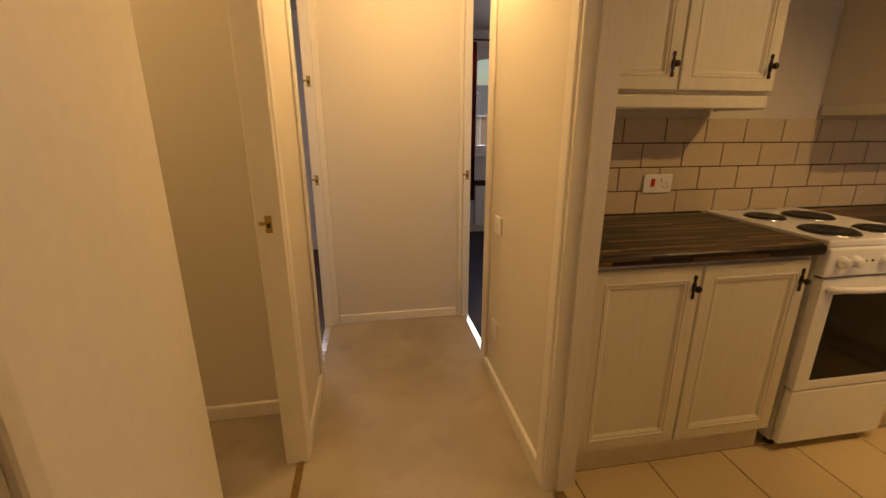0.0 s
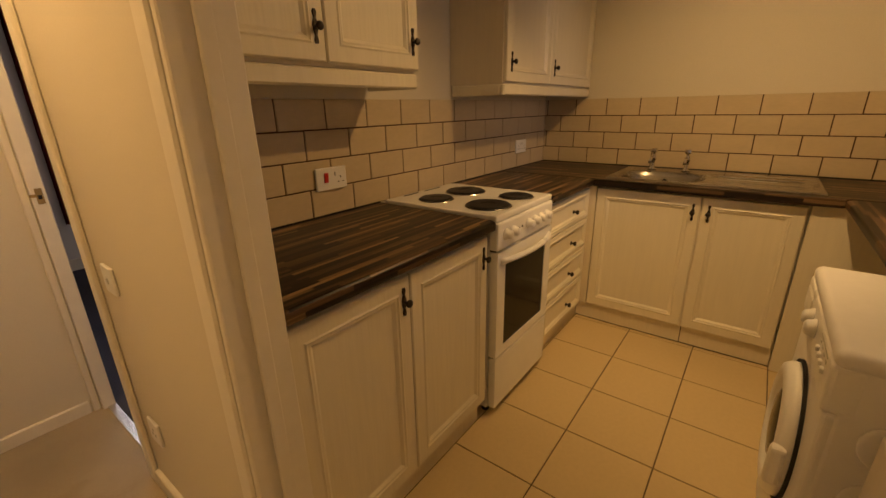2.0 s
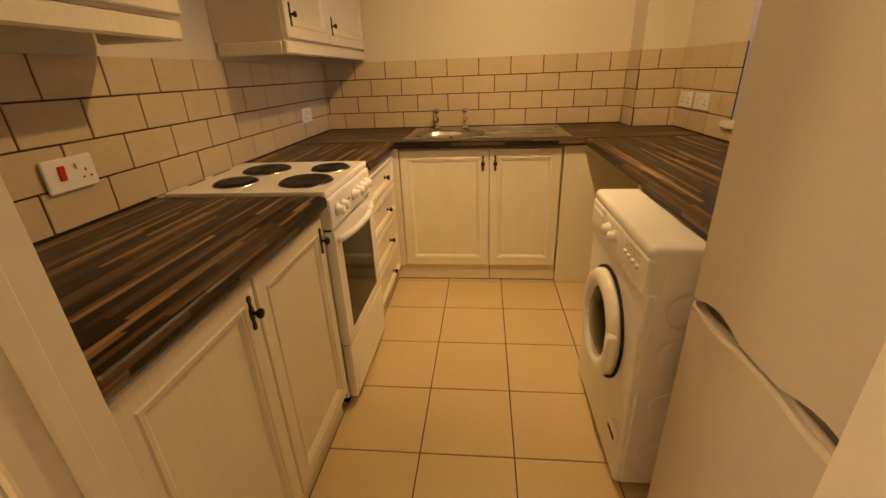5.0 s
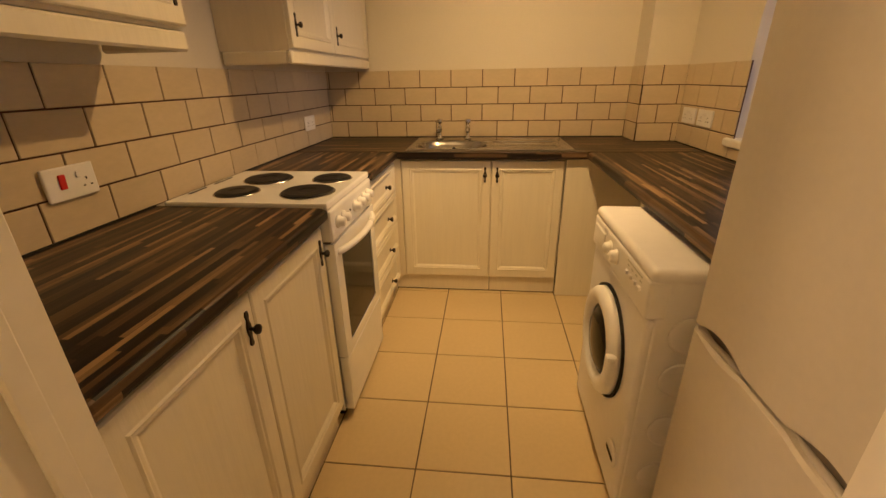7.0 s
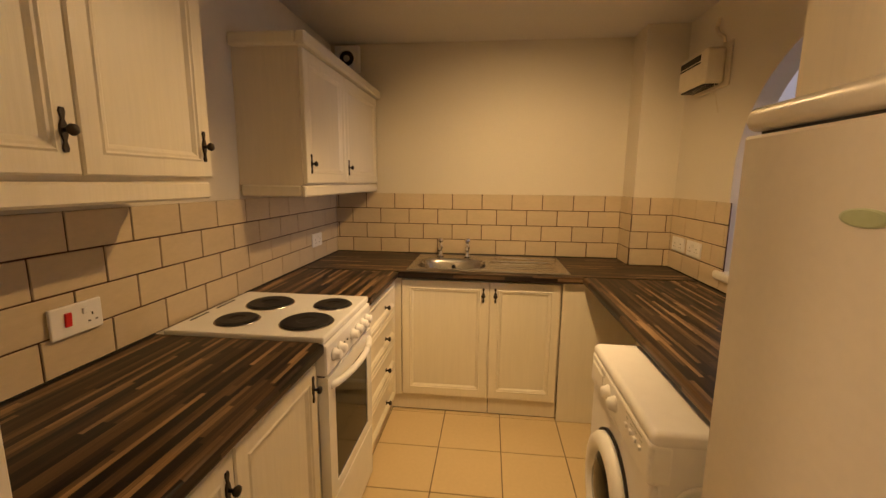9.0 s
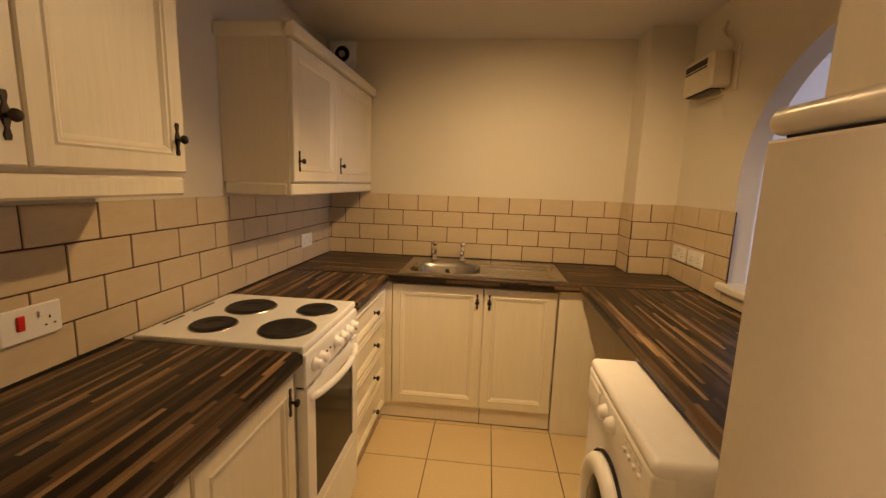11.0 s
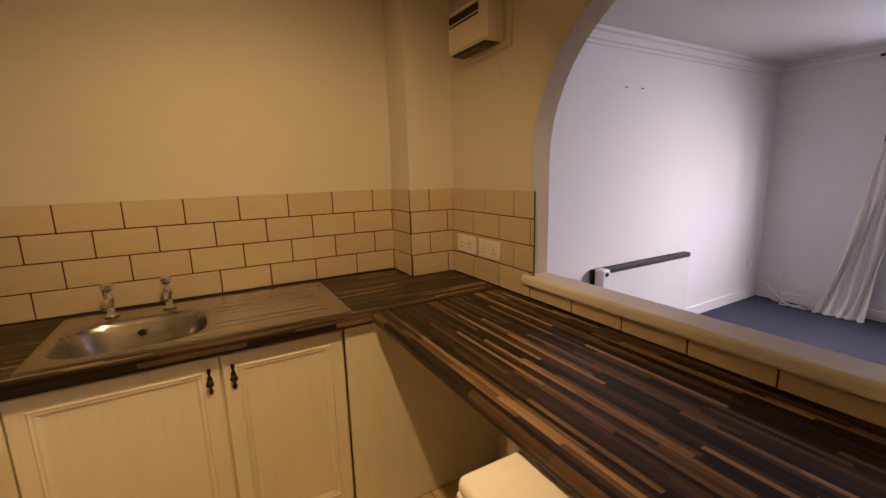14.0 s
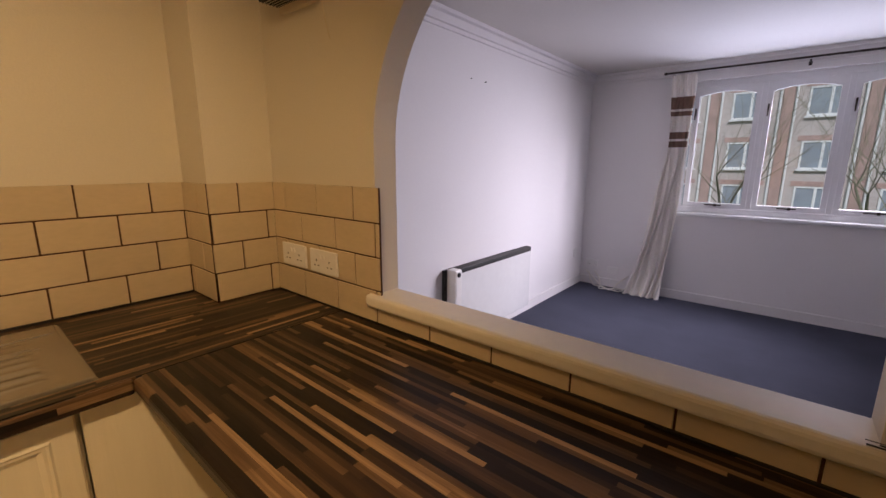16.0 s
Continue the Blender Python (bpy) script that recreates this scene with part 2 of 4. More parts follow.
def part(name, bm, mat, parent=None, label="", smooth=False):
    """One mesh object out of a bmesh in world metres, under a thing or a part."""
    if parent is not None:
        bmesh.ops.translate(bm, verts=bm.verts, vec=-BASE[parent])
    me = bpy.data.meshes.new(name)
    if smooth:
        for f in bm.faces:
            f.smooth = True
    bm.to_mesh(me)
    bm.free()
    me.materials.append(mat)
    ob = new(name, me)
    if parent is not None:
        ob.parent = parent
        BASE[ob] = BASE[parent]
    else:
        BASE[ob] = Vector((0, 0, 0))
    if label:
        ob["label"] = label
    return ob


def solo(name, bm, mat, label, category, group="", kind="", smooth=False):
    return tagged(part(name, bm, mat, None, smooth=smooth), label, category, group, kind)


def structure(name, bm, mat, label="", category=""):
    return tagged(part(name, bm, mat), label, category, "", "structure")


def box(x0, x1, y0, y1, z0, z1, bevel=0.0, seg=1, bm=None):
    own = bmesh.new()
    bmesh.ops.create_cube(own, size=1)
    bmesh.ops.scale(own, vec=(abs(x1 - x0), abs(y1 - y0), abs(z1 - z0)), verts=own.verts)
    bmesh.ops.translate(own, vec=((x0 + x1) / 2, (y0 + y1) / 2, (z0 + z1) / 2), verts=own.verts)
    if bevel:
        bmesh.ops.bevel(own, geom=own.edges[:], offset=bevel, segments=seg, affect="EDGES", profile=0.5)
    if bm is None:
        return own
    merge(bm, own)
    return bm


def merge(bm, other):
    me = bpy.data.meshes.new("tmp")
    other.to_mesh(me)
    other.free()
    bm.from_mesh(me)
    bpy.data.meshes.remove(me)


def boxes(*rows, bevel=0.0):
    bm = bmesh.new()
    for r in rows:
        box(*r, bevel=bevel, bm=bm)
    return bm


def rod(a, b, r0, r1=None, seg=16):
    """A round bar from a to b."""
    a, b = Vector(a), Vector(b)
    bm = bmesh.new()
    bmesh.ops.create_cone(bm, cap_ends=True, segments=seg, radius1=r0, radius2=r0 if r1 is None else r1, depth=(b - a).length)
    q = Vector((0, 0, 1)).rotation_difference((b - a).normalized())
    bmesh.ops.transform(bm, matrix=Matrix.Translation((a + b) / 2) @ q.to_matrix().to_4x4(), verts=bm.verts)
    return bm


def lathe(profile, seg=24, m=None):
    """A turned solid: (radius, height) pairs round the local z axis, then placed by m."""
    bm = bmesh.new()
    rings = []
    for r, z in profile:
        rings.append([bm.verts.new((r * math.cos(2 * math.pi * i / seg), r * math.sin(2 * math.pi * i / seg), z)) for i in range(seg)])
    for a, b in zip(rings, rings[1:]):
        for i in range(seg):
            bm.faces.new((a[i], a[(i + 1) % seg], b[(i + 1) % seg], b[i]))
    for ring, flip in ((rings[0], True), (rings[-1], False)):
        bm.faces.new(ring[::-1] if flip else ring)
    bmesh.ops.recalc_face_normals(bm, faces=bm.faces)
    if m is not None:
        bmesh.ops.transform(bm, matrix=m, verts=bm.verts)
    return bm


def tube(points, r, seg=8):
    """A bent round wire along points."""
    bm = bmesh.new()
    pts = [Vector(p) for p in points]
    u, rings = None, []
    for i, p in enumerate(pts):
        d = (pts[min(i + 1, len(pts) - 1)] - pts[max(i - 1, 0)]).normalized()
        u = d.orthogonal().normalized() if u is None else (u - d * u.dot(d)).normalized()
        w = d.cross(u)
        rings.append([bm.verts.new(p + (u * math.cos(2 * math.pi * k / seg) + w * math.sin(2 * math.pi * k / seg)) * r) for k in range(seg)])
    for a, b in zip(rings, rings[1:]):
        for k in range(seg):
            bm.faces.new((a[k], a[(k + 1) % seg], b[(k + 1) % seg], b[k]))
    bm.faces.new(rings[0][::-1])
    bm.faces.new(rings[-1])
    bmesh.ops.recalc_face_normals(bm, faces=bm.faces)
    return bm


def facing(d, at):
    """A frame whose local z points along d ('-y', '-x', ...) and whose local y is up, at a place."""
    z = {"-y": Vector((0, -1, 0)), "+y": Vector((0, 1, 0)), "-x": Vector((-1, 0, 0)), "+x": Vector((1, 0, 0)), "+z": Vector((0, 0, 1))}[d]
    up = Vector((0, 0, 1)) if d != "+z" else Vector((0, 1, 0))
    x = up.cross(z)
    m = Matrix((x, up, z)).transposed().to_4x4()
    m.translation = Vector(at)
    return m


def panel_door(parent, d, a0, a1, z0, z1, front, thick=0.02, rail=0.062, name="door"):
    """A framed cabinet door: flat rails, a stepped moulding and a sunk centre panel. a runs along the wall, front is the face's coordinate."""
    w, hgt = a1 - a0, z1 - z0
    m = facing(d, (0, 0, 0))
    bm = bmesh.new()
    loops = []
    for inset, depth in ((0.0, -thick), (0.0, -0.004), (0.004, 0.0), (rail - 0.016, 0.0), (rail - 0.011, 0.003), (rail - 0.006, -0.001), (rail, -0.001), (rail + 0.005, -0.005), (rail + 0.010, -0.009)):
        loops.append([bm.verts.new((sx * (w / 2 - inset), sy * (hgt / 2 - inset), depth)) for sx, sy in ((-1, -1), (1, -1), (1, 1), (-1, 1))])
    for p, q in zip(loops, loops[1:]):
        for i in range(4):
            bm.faces.new((p[i], p[(i + 1) % 4], q[(i + 1) % 4], q[i]))
    bm.faces.new(loops[-1])
    bm.faces.new(loops[0][::-1])
    mid = (a0 + a1) / 2
    place = (mid, front, (z0 + z1) / 2) if d in ("-y", "+y") else (front, mid, (z0 + z1) / 2)
    m.translation = place
    bmesh.ops.transform(bm, matrix=m, verts=bm.verts)
    return part(name, bm, M_cab, parent)


def iron_handle(parent, d, at, long=0.088):
    """A forged upright backplate with flared tips and a round knob."""
    bm = bmesh.new()
    m = facing(d, at)
    outline = ((0.0045, long / 2), (0.007, long / 2 - 0.008), (0.0035, long / 4), (0.0085, 0.008), (0.0085, -0.008), (0.0035, -long / 4), (0.007, -long / 2 + 0.008), (0.0045, -long / 2))
    pts = [(x, y) for x, y in outline] + [(-x, y) for x, y in outline[::-1]]
    lo = [bm.verts.new((x, y, 0)) for x, y in pts]
    hi = [bm.verts.new((x * 0.85, y, 0.004)) for x, y in pts]
    k = len(pts)
    for i in range(k):
        bm.faces.new((lo[i], lo[(i + 1) % k], hi[(i + 1) % k], hi[i]))
    bm.faces.new(hi)
    bm.faces.new(lo[::-1])
    bmesh.ops.transform(bm, matrix=m, verts=bm.verts)
    bmesh.ops.recalc_face_normals(bm, faces=bm.faces)
    h = part("handle", bm, M_iron, parent, "dark antique iron handle")
    part("knob", lathe(((0.005, 0.003), (0.0045, 0.013), (0.010, 0.017), (0.0125, 0.022), (0.011, 0.027), (0.004, 0.030)), 14, m), M_iron, h, smooth=True)
    return h


def drawer_knob(parent, d, at):
    return part("knob", lathe(((0.011, 0.0), (0.010, 0.003), (0.005, 0.005), (0.0045, 0.013), (0.011, 0.017), (0.0135, 0.022), (0.011, 0.028), (0.004, 0.030)), 14, facing(d, at)), M_iron, parent, "dark antique iron knob", smooth=True)


# ---- large structure ----
XE, YN, YS = 3.645, 2.19, -0.10
structure("floor_kitchen", boxes((0.93, XE + 0.1, -0.16, 2.3, -0.10, -0.0035)), M_floor_grout, "dark grout bed under beige floor tiles", "floor")
structure("floor_hall", boxes((-0.02, 0.93, -0.3, 3.2, -0.10, 0.002)), M_hall_carpet, "worn beige carpet in the hall", "carpet")
structure("floor_cupboard", boxes((-1.7, -0.02, -0.3, 2.26, -0.10, 0.001)), M_hall_carpet, "worn beige carpet in the cupboard", "carpet")
structure("floor_living_room", boxes((0.2, 3.85, -4.4, -0.19, -0.10, 0.002)), M_blue_carpet, "blue-grey living room carpet", "carpet")
structure("floor_bedroom", boxes((0.93, 3.85, 2.3, 3.2, -0.10, 0.001), (0.25, 3.85, 3.2, 5.9, -0.10, 0.001)), M_blue_carpet, "blue-grey bedroom carpet", "carpet")
structure("floor_box_room", boxes((-2.6, -0.02, 2.26, 3.2, -0.10, 0.001), (-2.6, 0.25, 3.2, 5.5, -0.10, 0.001)), M_brown_carpet, "brown carpet in the far room", "carpet")
structure("ceiling", boxes((-2.7, 3.95, -4.4, 6.0, CEIL, CEIL + 0.12)), M_ceiling, "plain painted ceiling", "ceiling")

structure("wall_north", boxes((1.005, XE + 0.1, YN, YN + 0.1, -0.1, CEIL)), M_wall, "cream painted kitchen wall", "wall")
structure("wall_east", boxes((XE, XE + 0.1, YS - 0.1, YN, -0.1, CEIL)), M_wall, "cream painted kitchen wall behind the sink", "wall")
structure("wall_pipe_boxing", boxes((3.42, XE, YS, 0.147, -0.1, CEIL)), M_wall, "cream painted boxed-in corner", "wall")
structure("wall_partition", boxes((0.90, 1.005, 1.585, 2.47, -0.1, CEIL), (0.90, 1.005, -0.19, 0.645, -0.1, CEIL), (0.90, 1.005, 0.645, 1.585, 2.05, CEIL)), M_wall, "cream painted partition between hall and kitchen", "wall")


def arch_wall():
    """The partition with a round-headed serving hatch; the head is a half circle."""
    y0, y1 = YS - 0.09, YS
    xl, xr, spring, sill = 1.683, 2.813, 1.455, 0.955
    cx, r, n = (xl + xr) / 2, (xr - xl) / 2, 40
    bm = boxes((1.005, xl, y0, y1, -0.1, CEIL), (xr, XE, y0, y1, -0.1, CEIL), (xl, xr, y0, y1, -0.1, sill))
    pts = [(cx + r * math.cos(math.pi * (1 - i / n)), spring + r * math.sin(math.pi * (1 - i / n))) for i in range(n + 1)]
    for (xa, za), (xb, zb) in zip(pts, pts[1:]):
        v = [bm.verts.new((x, y, z)) for y in (y0, y1) for x, z in ((xa, za), (xb, zb), (xb, CEIL), (xa, CEIL))]
        for f in ((0, 1, 2, 3), (7, 6, 5, 4), (0, 4, 5, 1), (3, 2, 6, 7)):
            bm.faces.new([v[i] for i in f])
    bmesh.ops.recalc_face_normals(bm, faces=bm.faces)
    return bm


structure("wall_south", arch_wall(), M_wall, "cream partition wall with a round-headed serving hatch", "wall")
structure("wall_hall_end", boxes((-0.045, 0.945, 3.105, 3.175, -0.1, CEIL)), M_wall, "cream wall at the end of the hall", "wall")
structure("wall_hall_west", boxes((-0.07, 0.0, -0.3, 0.76, -0.1, CEIL), (-0.07, 0.0, 0.76, 1.89, 2.04, CEIL), (-0.07, 0.0, 1.89, 2.45, -0.1, CEIL), (-0.07, 0.0, 2.45, 3.105, 2.04, CEIL)), M_wall, "cream painted hall wall with two doorways", "wall")
structure("wall_hall_south", boxes((-1.7, 0.9, -0.42, -0.3, -0.1, CEIL)), M_wall, "cream painted wall behind the start of the hall", "wall")
structure("wall_cupboard", boxes((-1.7, -0.10, 2.2, 2.30, -0.1, CEIL), (-1.8, -1.7, -0.42, 2.3, -0.1, CEIL)), M_wall, "cream painted cupboard walls", "wall")
structure("wall_bedroom", boxes((0.95, 1.05, 2.47, 3.105, 2.04, CEIL), (0.25, 0.35, 3.175, 5.55, -0.1, CEIL), (3.75, 3.85, 2.29, 5.55, -0.1, CEIL),
          (0.35, 1.48, 5.50, 5.62, -0.1, CEIL), (2.9, 3.75, 5.50, 5.62, -0.1, CEIL), (1.48, 2.9, 5.50, 5.62, -0.1, 0.98), (1.48, 2.9, 5.50, 5.62, 2.18, CEIL)), M_white_wall, "white bedroom walls round a window", "wall")
structure("wall_box_room", boxes((-2.6, -1.43, 5.00, 5.12, -0.1, CEIL), (-0.53, 0.25, 5.00, 5.12, -0.1, CEIL), (-1.43, -0.53, 5.00, 5.12, -0.1, 0.93), (-1.43, -0.53, 5.00, 5.12, 2.12, CEIL),
          (-2.7, -2.6, 2.2, 5.12, -0.1, CEIL), (-2.6, -1.7, 2.2, 2.3, -0.1, CEIL)), M_white_wall, "white far room walls round a window", "wall")
LX, LY = 3.69, -4.10
structure("wall_living_room", boxes((LX, LX + 0.1, LY - 0.2, YS - 0.1, -0.1, CEIL), (0.2, 0.3, LY - 0.2, -0.19, -0.1, CEIL), (2.76, LX, LY - 0.22, LY, -0.1, CEIL), (0.3, 0.93, LY - 0.22, LY, -0.1, CEIL),
          (0.93, 2.76, LY - 0.22, LY, -0.1, 0.905), (0.93, 2.76, LY - 0.22, LY, 2.20, CEIL)), M_white_wall, "white living room walls round a wide window", "wall")
structure("wall_living_room_north", boxes((0.3, 1.05, -0.33, -0.191, -0.1, CEIL), (XE, LX, -0.195, -0.18, -0.1, CEIL)), M_white_wall, "white living room wall beside the hatch", "wall")
# plaster on the living room side of the hatch wall
structure("trim_cornice", boxes((LX - 0.075, LX, LY, YS - 0.086, CEIL - 0.025, CEIL - 0.001), (LX - 0.04, LX, LY, YS - 0.086, CEIL - 0.075, CEIL - 0.026), (LX - 0.018, LX, LY, YS - 0.086, CEIL - 0.10, CEIL - 0.076),
          (0.3, LX - 0.076, LY, LY + 0.075, CEIL - 0.025, CEIL - 0.001), (0.3, LX - 0.041, LY, LY + 0.04, CEIL - 0.075, CEIL - 0.026), (0.3, LX - 0.019, LY, LY + 0.018, CEIL - 0.10, CEIL - 0.076)), M_white_wall, "stepped white plaster cornice", "cornice")


def skirting(name, rows, mat=M_gloss, label="white gloss skirting board"):
    return structure(name, boxes(*rows, bevel=0.004), mat, label, "skirting")


skirting("baseboard_living_room", ((LX - 0.016, LX + 0.01, LY, YS - 0.09, -0.02, 0.095), (0.3, LX - 0.017, LY - 0.01, LY + 0.016, -0.02, 0.095)), mat=M_white_wall, label="white painted living room skirting board")
skirting("baseboard_hall", ((0.884, 0.91, 1.64, 2.40, -0.02, 0.07), (-0.01, 0.014, 1.955, 2.38, -0.02, 0.07), (0.055, 0.865, 3.091, 3.115, -0.02, 0.06)))
skirting("baseboard_cupboard", ((-1.7, -0.10, 2.186, 2.21, -0.02, 0.07),))
skirting("baseboard_bedroom", ((0.35, 3.7, 5.485, 5.51, -0.02, 0.10),))
skirting("baseboard_box_room", ((-2.6, -0.08, 4.985, 5.01, -0.02, 0.07),))

# door linings and architraves
structure("trim_kitchen_doorway", boxes((0.888, 1.009, 1.566, 1.584, -0.02, 2.05), (0.888, 1.009, 0.646, 0.672, -0.02, 2.05), (0.935, 0.965, 1.556, 1.565, -0.02, 2.05), bevel=0.003), M_gloss, "cream gloss door lining without a door", "door frame")
structure("trim_kitchen_architrave", boxes((0.882, 0.899, 1.586, 1.642, -0.02, 2.1), bevel=0.005), M_gloss, "cream gloss architrave", "door frame")
structure("trim_hall_doorways", boxes((-0.078, 0.010, 1.862, 1.889, -0.02, 2.03), (-0.078, 0.010, 2.451, 2.476, -0.02, 2.03), (-0.048, 0.012, 3.07, 3.104, -0.02, 2.03), (-0.078, 0.010, 0.761, 0.786, -0.02, 2.03),
          (0.888, 1.062, 2.471, 2.494, -0.02, 2.03), (0.90, 0.948, 3.067, 3.104, -0.02, 2.03), bevel=0.003), M_gloss, "cream gloss door linings along the hall", "door frame")
structure("trim_hall_architraves", boxes((0.001, 0.014, 1.890, 1.945, -0.02, 2.07), (0.001, 0.014, 2.385, 2.45, -0.02, 2.07), (0.001, 0.05, 3.089, 3.1045, -0.02, 2.07), (0.872, 0.899, 3.089, 3.1045, -0.02, 2.07), (0.884, 0.899, 2.405, 2.47, -0.02, 2.07), bevel=0.004), M_gloss, "cream gloss architraves along the hall", "door frame")
structure("trim_carpet_bar_bedroom", boxes((0.915, 0.95, 2.495, 3.10, 0.0025, 0.008), bevel=0.002), M_alu, "shiny metal carpet bar in a doorway", "carpet bar")
structure("trim_carpet_bar_box_room", boxes((-0.045, -0.005, 2.478, 3.10, 0.0025, 0.008), bevel=0.002), M_alu, "shiny metal carpet bar in a doorway", "carpet bar")
structure("trim_carpet_bar_cupboard", boxes((-0.035, -0.008, 0.80, 1.86, 0.0025, 0.007), bevel=0.002), M_brass, "worn brass carpet bar in a doorway", "carpet bar")
structure("trim_carpet_bar_kitchen", boxes((0.915, 0.955, 0.675, 1.545, 0.0025, 0.008), bevel=0.002), M_brass, "worn brass carpet bar in a doorway", "carpet bar")

# ---- kitchen units ----
FY = 1.60          # front of the doors on the cooker side
SX = 3.03          # front of the sink doors
u1 = thing("base_cabinet", (1.5, 1.9, 0), "cream limed-wood base cabinet with two panelled doors", "cabinet", "kitchen base cabinets")
part("body", boxes((1.01, 1.885, FY + 0.022, YN - 0.01, 0.11, 0.855)), M_cab_flat, u1)
part("plinth", box(1.01, 1.86, FY + 0.035, FY + 0.052, 0.0, 0.112), M_cab_flat, u1)
d1 = panel_door(u1, "-y", 1.015, 1.426, 0.115, 0.842, FY)
iron_handle(d1, "-y", (1.398, FY, 0.765))
d2 = panel_door(u1, "-y", 1.431, 1.866, 0.115, 0.842, FY)
iron_handle(d2, "-y", (1.838, FY, 0.765))

u2 = thing("drawer_cabinet", (2.78, 1.9, 0), "cream limed-wood cabinet with four drawers", "cabinet", "kitchen base cabinets")
part("body", boxes((2.43, SX + 0.02, FY + 0.022, YN - 0.01, 0.11, 0.855)), M_cab_flat, u2)
part("plinth", box(2.435, SX + 0.06, FY + 0.04, FY + 0.057, 0.0, 0.112), M_cab_flat, u2)
for z0, z1 in ((0.115, 0.312), (0.317, 0.492), (0.497, 0.672), (0.677, 0.842)):
    dr = panel_door(u2, "-y", 2.435, SX - 0.03, z0, z1, FY, rail=0.036, name="drawer")
    drawer_knob(dr, "-y", (2.735, FY - 0.008, (z0 + z1) / 2))

u3 = thing("sink_cabinet", (3.3, 1.1, 0), "cream limed-wood sink cabinet with two panelled doors", "cabinet", "kitchen base cabinets")
part("body", boxes((SX + 0.022, XE - 0.01, 0.625, FY + 0.02, 0.11, 0.70), (SX + 0.022, SX + 0.04, 0.625, FY + 0.02, 0.70, 0.855), (SX + 0.001, SX + 0.02, FY - 0.03, FY + 0.02, 0.11, 0.855)), M_cab_flat, u3)
part("plinth", boxes((SX + 0.022, SX + 0.04, 0.625, 1.033, 0.007, 0.112), (SX + 0.022, SX + 0.04, 1.037, FY + 0.035, 0.007, 0.112), bevel=0.0015), M_cab_flat, u3)
# dark strip behind the raised plinth paints the shadow line along the floor
part("plinth_shadow_line", box(SX + 0.03, SX + 0.045, 0.625, FY + 0.035, 0.0, 0.11), M_dark, u3)
d3 = panel_door(u3, "-x", 1.045, FY - 0.034, 0.115, 0.846, SX)
iron_handle(d3, "-x", (SX, 1.076, 0.765))
d4 = panel_door(u3, "-x", 0.632, 1.038, 0.115, 0.846, SX)
iron_handle(d4, "-x", (SX, 1.006, 0.765))

ep = solo("end_panel", box(SX - 0.004, SX + 0.014, YS + 0.005, 0.622, 0.0, 0.858, 0.0015), M_cab, "cream limed-wood end panel under the worktop", "panel")

# worktops
def worktop(name, rows, mat, label, front):
    (x0, x1, y0, y1, z0, z1), = rows
    w = thing(name, ((x0 + x1) / 2, (y0 + y1) / 2, z1), label, "worktop", "kitchen worktops")
    s0, s1 = (y0 + 0.02, y1) if front < 0 else (y0, y1 - 0.02)
    part("slab", box(x0, x1, s0, s1, z0, z1), mat, w)
    edge = box(x0, x1, y0, y1, z0, z1, 0.011, 3)
    bmesh.ops.bisect_plane(edge, geom=edge.verts[:] + edge.edges[:] + edge.faces[:], plane_co=(0, s0 if front < 0 else s1, 0), plane_no=(0, -front, 0), clear_outer=True)
    part("rolled_front_edge", edge, mat, w)
    return w


worktop("worktop", [(1.01, 1.893, FY - 0.022, YN - 0.002, 0.862, 0.90)], M_work_x, "dark brown stave-patterned laminate worktop beside the cooker", -1)
worktop("worktop", [(2.425, 2.998, FY - 0.022, YN - 0.002, 0.862, 0.90)], M_work_x, "dark brown stave-patterned laminate worktop over drawers", -1)
worktop("worktop", [(1.55, 2.998, YS + 0.002, 0.523, 0.862, 0.90)], M_work_x, "dark brown stave-patterned laminate worktop over the washing machine", 1)


def sink_worktop():
    """The worktop along the sink wall, with the hole for the inset sink cut out."""
    x0, x1, y0, y1 = 3.0, XE - 0.002, YS + 0.002, YN - 0.002
    hx0, hx1, hy0, hy1 = 3.085, 3.50, 0.61, 1.51
    bm = boxes((x0, hx0, y0, y1, 0.862, 0.90), (hx1, x1, y0, y1, 0.862, 0.90), (hx0, hx1, y0, hy0, 0.862, 0.90), (hx0, hx1, hy1, y1, 0.862, 0.90))
    return bm


sw_ = thing("worktop", (3.3, 1.05, 0.9), "dark brown stave-patterned laminate worktop round the sink", "worktop", "kitchen worktops")
part("slab", sink_worktop(), M_work_y, sw_)
part("rolled_front_edge", box(2.988, 3.0, 0.523, FY - 0.022, 0.862, 0.8995, 0.004, 2), M_work_y, sw_)
for j0, j1 in ((FY - 0.02, YN - 0.01), (YS + 0.01, 0.515)):
    solo("worktop_joint_strip", boxes((2.9975, 3.0005, j0, j1, 0.88, 0.9012)), M_dark, "dark joint between two worktop lengths", "joint strip", "worktop joints")
bt = solo("support_batten", box(2.18, 2.22, 0.45, 0.49, 0.0, 0.861, 0.003), M_cab_flat, "pale softwood batten propping the worktop", "batten")

# sink
sk = thing("inset_sink", (3.28, 1.08, 0.9), "stainless steel inset sink with a ribbed drainer", "sink")


